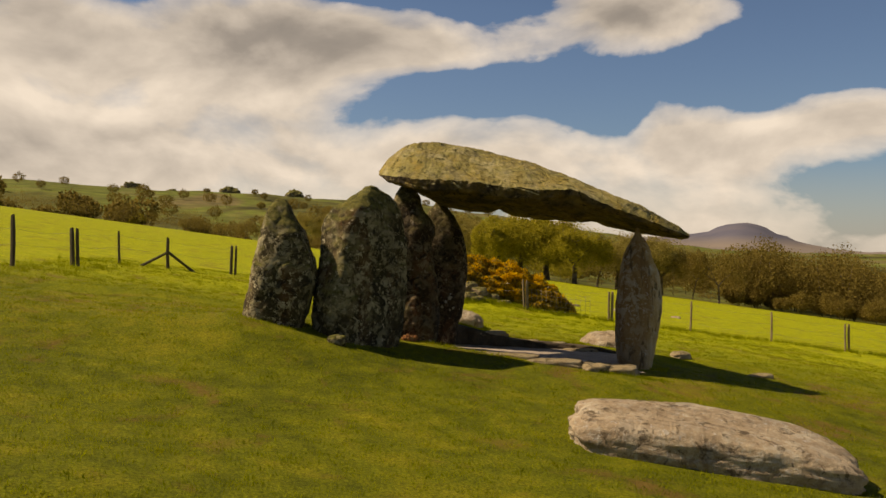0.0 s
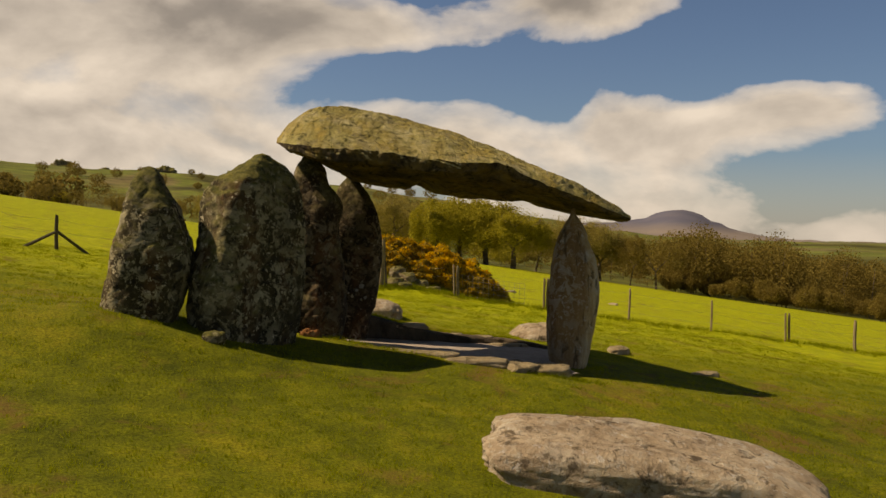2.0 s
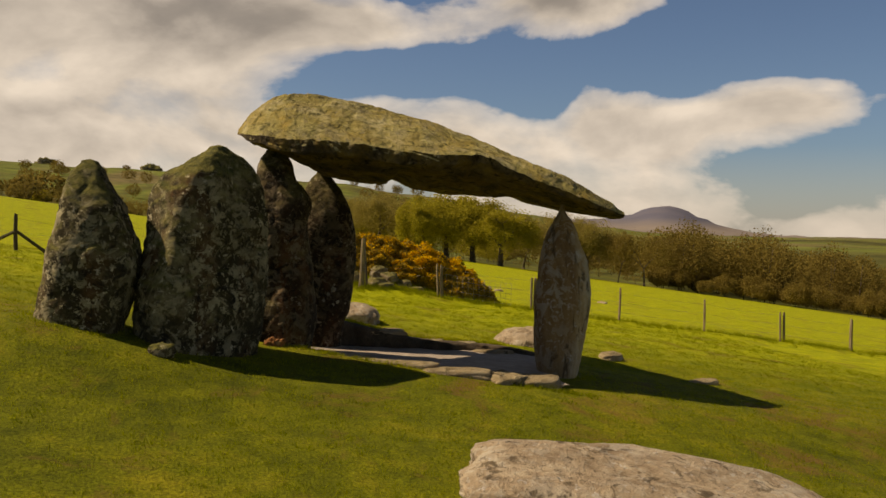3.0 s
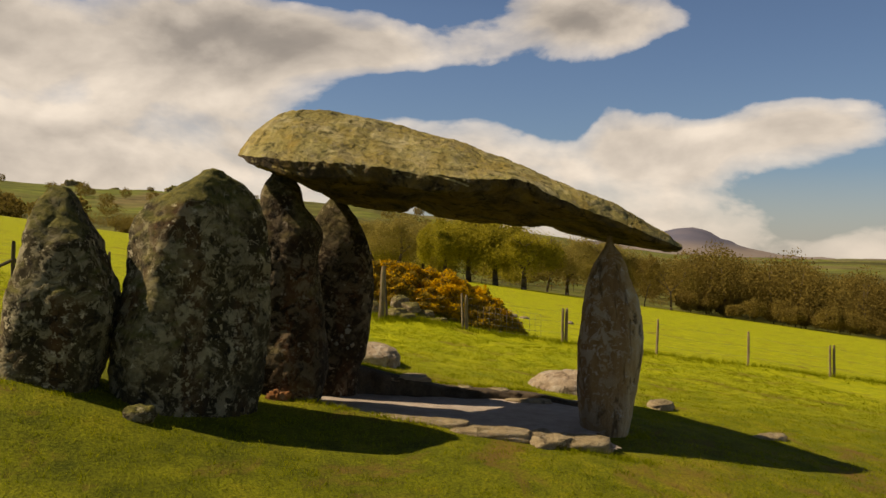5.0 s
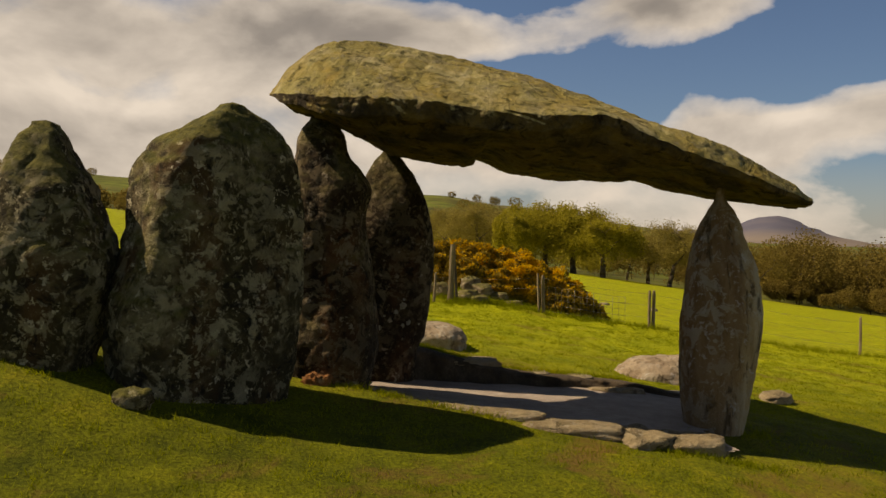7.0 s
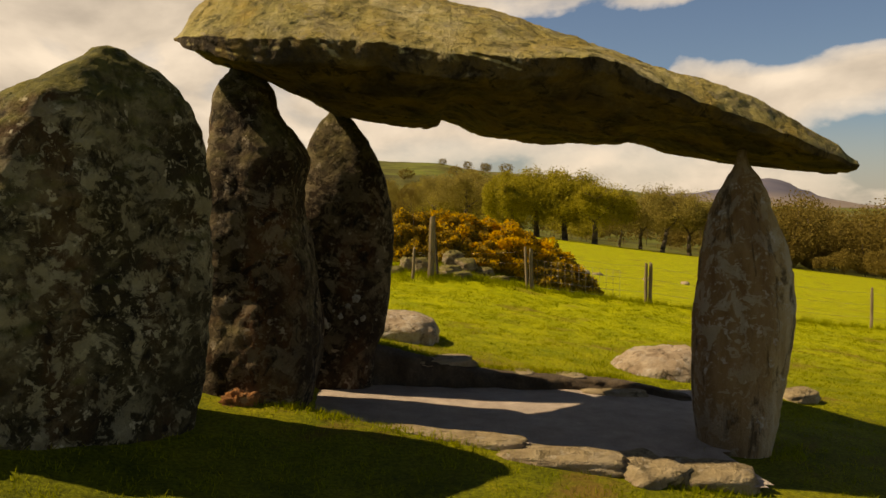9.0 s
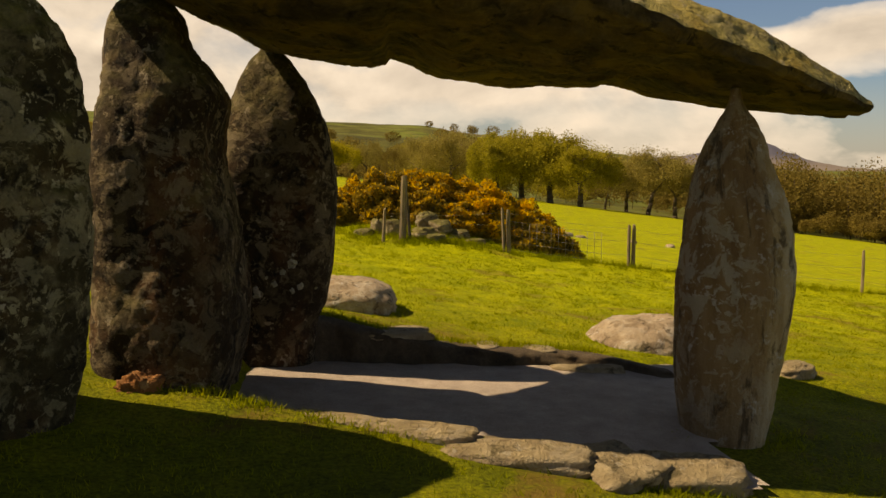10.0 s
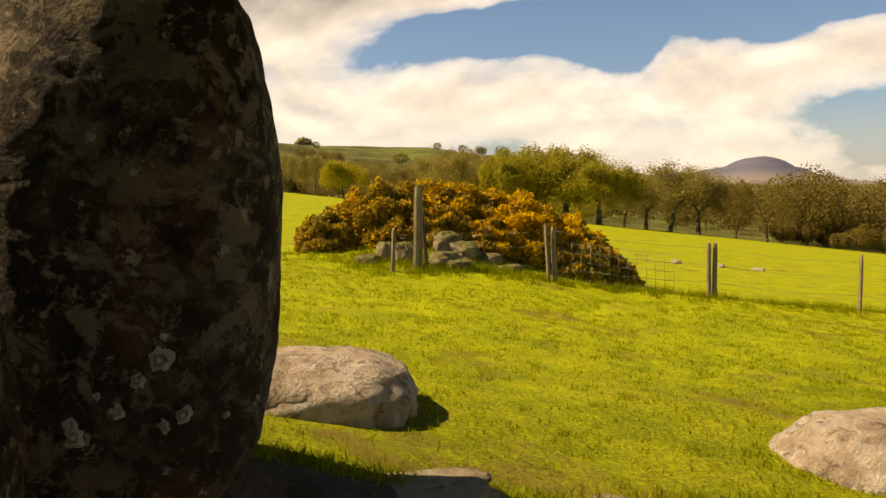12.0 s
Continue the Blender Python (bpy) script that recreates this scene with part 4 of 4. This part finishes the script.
# bearing, distance, skyline angle of the crown, width over height, kind
ROWS = [(-4.2, 92, 3.2, 1.0, "b"), (-2.2, 90, 3.0, 1.0, "b"), (-0.7, 94, 2.9, 0.9, "b"), (1.2, 80, 2.55, 1.25, "f"), (3.4, 96, 2.5, 0.9, "b"), (5.1, 82, 1.95, 0.7, "o"), (7.2, 96, 2.7, 1.3, "b"), (9.1, 90, 3.15, 1.35, "b"), (10.8, 98, 2.5, 1.3, "b"),
        (12.5, 82, 3.15, 1.0, "s"), (14.3, 85, 3.25, 1.3, "s"), (16.3, 84, 3.1, 1.35, "s"), (18.3, 82, 2.3, 1.3, "s"), (20.0, 94, 1.2, 0.9, "b"),
        (21.4, 94, 1.4, 1.2, "b"), (22.9, 86, 2.0, 1.3, "b"), (24.7, 88, 1.6, 1.2, "b"), (27.0, 84, 0.7, 0.65, "o"), (28.9, 84, 0.55, 1.1, "o"),
        (-6.4, 100, 2.3, 1.0, "b"), (-8.4, 100, 1.9, 1.0, "b"), (-10.4, 112, 2.2, 1.0, "b"), (-13.5, 118, 2.6, 1.2, "s"), (-17.0, 116, 2.2, 1.0, "b"), (-21.0, 116, 2.6, 1.1, "s"), (-24.0, 110, 2.4, 1.0, "b")]
used = set()
rnd = random.Random(5)
for bearing, dist, sky, wide, kind in ROWS:
    src = KINDS[kind][rnd.randrange(len(KINDS[kind]))]
    x, y = EYE[0] + dist * math.sin(radians(bearing)), EYE[1] + dist * math.cos(radians(bearing))
    base = {"s": 6.0, "b": 5.6, "f": 4.2, "o": 5.0}[kind]
    m = pose(x, y, ground_z(x, y), 0, 0, rnd.uniform(0, 360))
    h = 1.5 + dist * math.tan(radians(sky)) - ground_z(x, y)
    if src not in used:
        used.add(src)
        t = src
        t.matrix_basis = m
    else:
        t = copy_thing(src, m)
    t.scale = (h / base * wide, h / base * wide, h / base)
for group in KINDS.values():
    for src in group:
        if src not in used:
            x, y = EYE[0] + 95 * math.sin(radians(-28 - 2 * len(used))), EYE[1] + 95 * math.cos(radians(-28 - 2 * len(used)))
            src.matrix_basis = pose(x, y, ground_z(x, y))
            used.add(src)


def woodland(name, label, spots, mat, seed, leaf, per):
    """Far woods and hedges: many loose crowns with stems, too many to count."""
    rng = np.random.default_rng(seed)
    parts = []
    stems, sf = [], []
    for x, y, w, h in spots:
        z = ground_z(x, y)
        n = per
        u = rng.normal(size=(n, 3))
        u /= np.linalg.norm(u, axis=1)[:, None]
        r = rng.uniform(0.45, 1.0, n) ** 0.6
        lump = 1 + 0.25 * np.sin(u[:, 0] * 5 + x) * np.cos(u[:, 1] * 4 + y)
        p = u * (r * lump)[:, None] * np.array([w / 2, w / 2, h * 0.42]) + np.array([x, y, z + h * 0.56])
        p[:, 2] = np.maximum(p[:, 2], z + rng.uniform(0.05, 0.9, n))
        parts.append(leaf_cloud(p, rng.uniform(0.5, 1.2, n) * leaf * (w / 4) ** 0.5, rng))
        for _ in range(1):
            a, b = rng.uniform(-0.25, 0.25, 2) * w
            tube(stems, sf, (x + a * 0.3, y + b * 0.3, z - 0.3), (x + a, y + b, z + h * 0.8), 0.008 * h, 0.004 * h, 4)
    ob = new(name, quads_mesh(name, np.concatenate(parts), mat))
    tagged(ob, label, "woodland", kind="stuff")
    mesh_object("stems", stems, sf, BARK, ob)


def scatter(count, seed, bearings, dists, sizes):
    r = random.Random(seed)
    out = []
    for _ in range(count):
        a, d, w = radians(r.uniform(*bearings)), r.uniform(*dists), r.uniform(*sizes)
        out.append((EYE[0] + d * math.sin(a), EYE[1] + d * math.cos(a), w, w * r.uniform(0.75, 1.15)))
    return out


woodland("woodland", "brown budding woodland at the low end of the field", scatter(170, 1, (29.6, 62), (94, 150), (3.6, 9.0)) + scatter(40, 2, (29.5, 45), (88, 96), (1.6, 3.0)), LEAF_WOOD, 11, 0.11, 3000)
woodland("woodland", "hazy brown woodland beyond the field trees", scatter(80, 3, (-2, 31), (120, 200), (3.6, 6.4)), LEAF_WOOD, 12, 0.17, 1000)
woodland("woodland", "olive trees and scrub on the hillside pastures", scatter(120, 4, (-50, 3), (110, 190), (2.4, 4.6)) + scatter(130, 5, (-50, 12), (200, 650), (5.0, 10.0)), LEAF_WOOD, 13, 0.30, 620)
woodland("woodland", "yellow-green spring thicket behind the field trees", scatter(26, 21, (6, 19), (98, 112), (3.0, 5.6)), LEAF_SPRING, 15, 0.11, 1300)
woodland("hedge", "dark low hedge along the field edge", scatter(150, 6, (-50, -6), (92, 100), (1.6, 2.8)) + scatter(60, 7, (-6, 29), (96, 102), (0.8, 1.5)), LEAF_WOOD, 14, 0.08, 300)


# rock tors on the skyline
for k, (bearing, w, h) in enumerate([(-11.9, 22, 9), (-9.4, 12, 6), (-5.7, 22, 10), (-1.4, 22, 9)]):
    x, y = EYE[0] + 890 * math.sin(radians(bearing)), EYE[1] + 890 * math.cos(radians(bearing))
    boulder("rock_tor", "dark craggy rock outcrop on the hill skyline", (x, y), (w, w * 0.8, h * 1.6), ROCK_UPRIGHT, 70 + k, 20 * k, 0.22, 22, 0.42, "rock outcrop", "tors on the ridge", 2.0)


# ---- gorse ----
def gorse_bush():
    """A spreading bank of gorse: dead brown and green spines below, gold flower sprays above."""
    rng = np.random.default_rng(77)
    root = new("gorse_bush")
    tagged(root, "wide gorse bush with golden flowers on a stony mound", "bush")
    # lobes: x, y, half width, half depth, height, share of flowers
    lobes = [(-1.95, 14.4, 0.60, 0.6, 0.95, 0.10), (-1.35, 14.9, 0.70, 0.7, 1.35, 0.30), (-0.75, 14.6, 0.85, 0.8, 1.50, 0.15), (-0.1, 15.0, 0.95, 0.9, 1.62, 0.35), (0.55, 14.8, 0.95, 0.9, 1.62, 0.30), (1.15, 14.9, 0.95, 0.9, 1.58, 0.50),
             (1.7, 14.3, 0.85, 0.8, 1.58, 0.80), (2.3, 14.6, 0.95, 0.9, 1.50, 0.60), (2.95, 14.7, 0.85, 0.8, 1.15, 0.40), (3.5, 14.8, 0.65, 0.7, 0.72, 0.15), (0.9, 13.9, 0.75, 0.55, 0.85, 0.35), (0.1, 14.0, 0.7, 0.5, 0.95, 0.12), (2.4, 13.9, 0.8, 0.55, 0.80, 0.10)]
    lobes = [(-2.0 + 0.945 * (x + 2.0), 0.945 * (y + 2.1) - 2.1, 0.945 * a, 0.945 * b, h, share) for x, y, a, b, h, share in lobes]
    green, gold = [], []
    stems, sf = [], []
    for x, y, a, b, h, share in lobes:
        z = ground_z(x, y) - 0.1
        h *= 0.80
        n = int(26000 * a * h)
        u = rng.normal(size=(n, 3))
        u[:, 2] = np.abs(u[:, 2])
        u /= np.linalg.norm(u, axis=1)[:, None]
        lump = 1 + 0.10 * np.sin(u[:, 0] * 9 + x * 3) * np.cos(u[:, 2] * 8 + x) + 0.09 * np.cos(u[:, 1] * 11 + u[:, 2] * 9 + y)
        r = rng.uniform(0.3, 1.0, n) ** 0.45 * lump
        p = u * r[:, None] * np.array([a, b, h]) + np.array([x, y, z])
        outer = (r > 0.80) & (u[:, 2] > 0.12)
        clump = np.sin(p[:, 0] * 11 + 3 * np.sin(p[:, 2] * 5)) * np.cos(p[:, 2] * 12 + p[:, 1] * 7 + 2 * p[:, 0])
        flower = outer & (rng.uniform(size=n) < share * 1.75 * (0.25 + 1.1 * (clump > -0.1)))
        green.append(p[~flower])
        gold.append(p[flower])
        for _ in range(14):
            q = rng.normal(size=3)
            q[2] = abs(q[2]) + 0.4
            q /= np.linalg.norm(q)
            tube(stems, sf, (x, y, z - 0.1), (x + q[0] * a * 1.05, y + q[1] * b * 1.05, z + q[2] * h * 1.02), 0.022, 0.006, 4)
    # solid dark core added so the loose foliage is not see-through
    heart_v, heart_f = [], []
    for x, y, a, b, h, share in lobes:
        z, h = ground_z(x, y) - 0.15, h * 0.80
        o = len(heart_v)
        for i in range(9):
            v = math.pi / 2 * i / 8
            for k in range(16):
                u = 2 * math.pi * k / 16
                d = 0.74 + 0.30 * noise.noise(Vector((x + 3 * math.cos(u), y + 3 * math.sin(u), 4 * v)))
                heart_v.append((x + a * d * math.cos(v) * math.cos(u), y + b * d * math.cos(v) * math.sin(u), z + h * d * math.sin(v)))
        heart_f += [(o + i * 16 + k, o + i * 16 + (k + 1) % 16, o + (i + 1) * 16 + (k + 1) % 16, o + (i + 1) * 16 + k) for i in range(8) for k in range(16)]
    mesh_object("heart", heart_v, heart_f, GORSE_HEART, root, "solid dark core inside the bush")
    green, gold = np.concatenate(green), np.concatenate(gold)
    g = new("foliage", quads_mesh("foliage", leaf_cloud(green, rng.uniform(0.025, 0.06, len(green)), rng), GORSE_GREEN))
    g.parent = root
    f = new("blossom", quads_mesh("blossom", leaf_cloud(gold, rng.uniform(0.022, 0.05, len(gold)), rng), GORSE_GOLD))
    f.parent = root
    f["label"] = "golden yellow gorse flowers"
    mesh_object("stem", stems, sf, BARK, root)


gorse_bush()
for k, (x, y, w, d, h, sink) in enumerate([(-0.66, 12.95, 0.36, 0.3, 0.44, 0.35), (0.02, 12.95, 0.50, 0.4, 0.20, 0.25), (0.24, 12.65, 0.46, 0.36, 0.18, 0.35), (-1.25, 12.95, 0.50, 0.4, 0.18, 0.45), (-0.95, 13.1, 0.36, 0.3, 0.36, 0.3),
                                           (-0.10, 12.75, 0.34, 0.3, 0.22, 0.4), (0.35, 13.2, 0.62, 0.4, 0.34, 0.2), (0.8, 13.2, 0.5, 0.4, 0.22, 0.35), (1.15, 12.95, 0.42, 0.3, 0.16, 0.4), (0.15, 13.35, 0.5, 0.35, 0.5, 0.3)]):
    boulder("mound_stone", "pale stone tumbled on the mossy mound under gorse", (-2.0 + 0.945 * (x + 2.0), 0.945 * (y + 2.1) - 2.1), (w, d, h), ROCK_MOUND, 80 + k, 23 * k, 0.09, 24, sink, "stone", "stones of the mound", 3.0)
for k, (x, y, w) in enumerate([(6.6, 24.5, 0.7), (7.4, 25.0, 0.5), (9.6, 25.5, 0.6), (11.0, 25.2, 0.5), (12.8, 26.0, 0.5)]):
    boulder("field_stone", "pale stone lying low in the field", (x, y), (w, w * 0.6, w * 0.4), ROCK_PALE, 90 + k, 30 * k, 0.09, 16, 0.5, "stone", "stones in the field", 2.6)


# ---- turf ----
def grass(name, label, pts, heights, widths, seed):
    """Blades: one slim triangle each, bending a little."""
    rng = np.random.default_rng(seed)
    n = len(pts)
    a = rng.uniform(0, 2 * np.pi, n)
    w = np.stack([np.cos(a), np.sin(a), np.zeros(n)], 1) * widths[:, None]
    tip = np.stack([rng.normal(0, 0.45, n), rng.normal(0, 0.45, n), np.ones(n)], 1) * heights[:, None]
    v = np.stack([pts - w, pts + w, pts + tip], 1).reshape(-1, 3).astype(np.float32)
    me = bpy.data.meshes.new(name)
    me.vertices.add(3 * n)
    me.vertices.foreach_set("co", v.ravel())
    me.loops.add(3 * n)
    me.loops.foreach_set("vertex_index", np.arange(3 * n, dtype=np.int32))
    me.polygons.add(n)
    me.polygons.foreach_set("loop_start", np.arange(0, 3 * n, 3, dtype=np.int32))
    me.update(calc_edges=True)
    me.materials.append(BLADES)
    tagged(new(name, me), label, "grass", kind="stuff")


def turf():
    rng = np.random.default_rng(9)
    n = 330000
    x = rng.uniform(-10.5, 9.5, n)
    y = rng.uniform(-9.5, 13.0, n)
    # tufts: draw blades together, thinly where the turf is worn
    hub = rng.integers(0, n // 9, n)
    x, y = x[hub] + rng.normal(0, 0.035, n), y[hub] + rng.normal(0, 0.035, n)
    keep = []
    for k in range(n):
        worn = noise.noise(Vector((x[k] * 0.9, y[k] * 0.9, 2.0)))
        if worn > 0.42 and rng.uniform() < 0.75:
            continue
        if in_floor(x[k], y[k]) > 0.3 or (-2.9 < x[k] < 0.3 and -0.85 - 0.45 * x[k] < y[k] < 2.1):
            continue
        keep.append((x[k], y[k], ground_z(x[k], y[k]) - 0.004))
    p = np.array(keep)
    h = rng.uniform(0.014, 0.042, len(p))
    grass("grass", "short cropped green turf with worn patches", p, h, rng.uniform(0.002, 0.005, len(p)), 10)
    # rank tufts under the fences, on the mound and round the feet of the stones
    spots = [(rng.uniform(-1.5, 16), 11.3 + rng.normal(0, 0.28), 0.13) for _ in range(480)]
    spots += [(rng.uniform(-10.5, -9.0), rng.uniform(2, 9), 0.12) for _ in range(70)]
    spots += [(rng.normal(-0.3, 0.9), rng.normal(12.1, 0.45), 0.12) for _ in range(420)]
    for cx, cy, r in ((-5.2, -0.95, 0.52), (0.33, 0.15, 0.36), (-0.86, -4.6, 1.35), (-2.0, 3.5, 0.6), (0.95, 2.85, 0.7)):
        spots += [(cx + (r + 0.05) * math.cos(a), cy + (r * 0.62 + 0.05) * math.sin(a), 0.045) for a in rng.uniform(0, 2 * math.pi, 22)]
    spots += [(rng.uniform(-2.7, 0.2), 2.16 + rng.normal(0, 0.05), 0.05) for _ in range(140)] + [(v, -1.02 - 0.45 * v + rng.normal(0, 0.05), 0.05) for v in rng.uniform(-3.2, 0.3, 120)]
    pts, hs = [], []
    for sx, sy, hh in spots:
        for _ in range(16):
            px, py = sx + rng.normal(0, 0.05), sy + rng.normal(0, 0.05)
            pts.append((px, py, ground_z(px, py) - 0.005))
            hs.append(hh * rng.uniform(0.5, 1.3))
    grass("grass_tufts", "longer tufts of grass along fences and stones", np.array(pts), np.array(hs), rng.uniform(0.003, 0.007, len(pts)), 11)


turf()
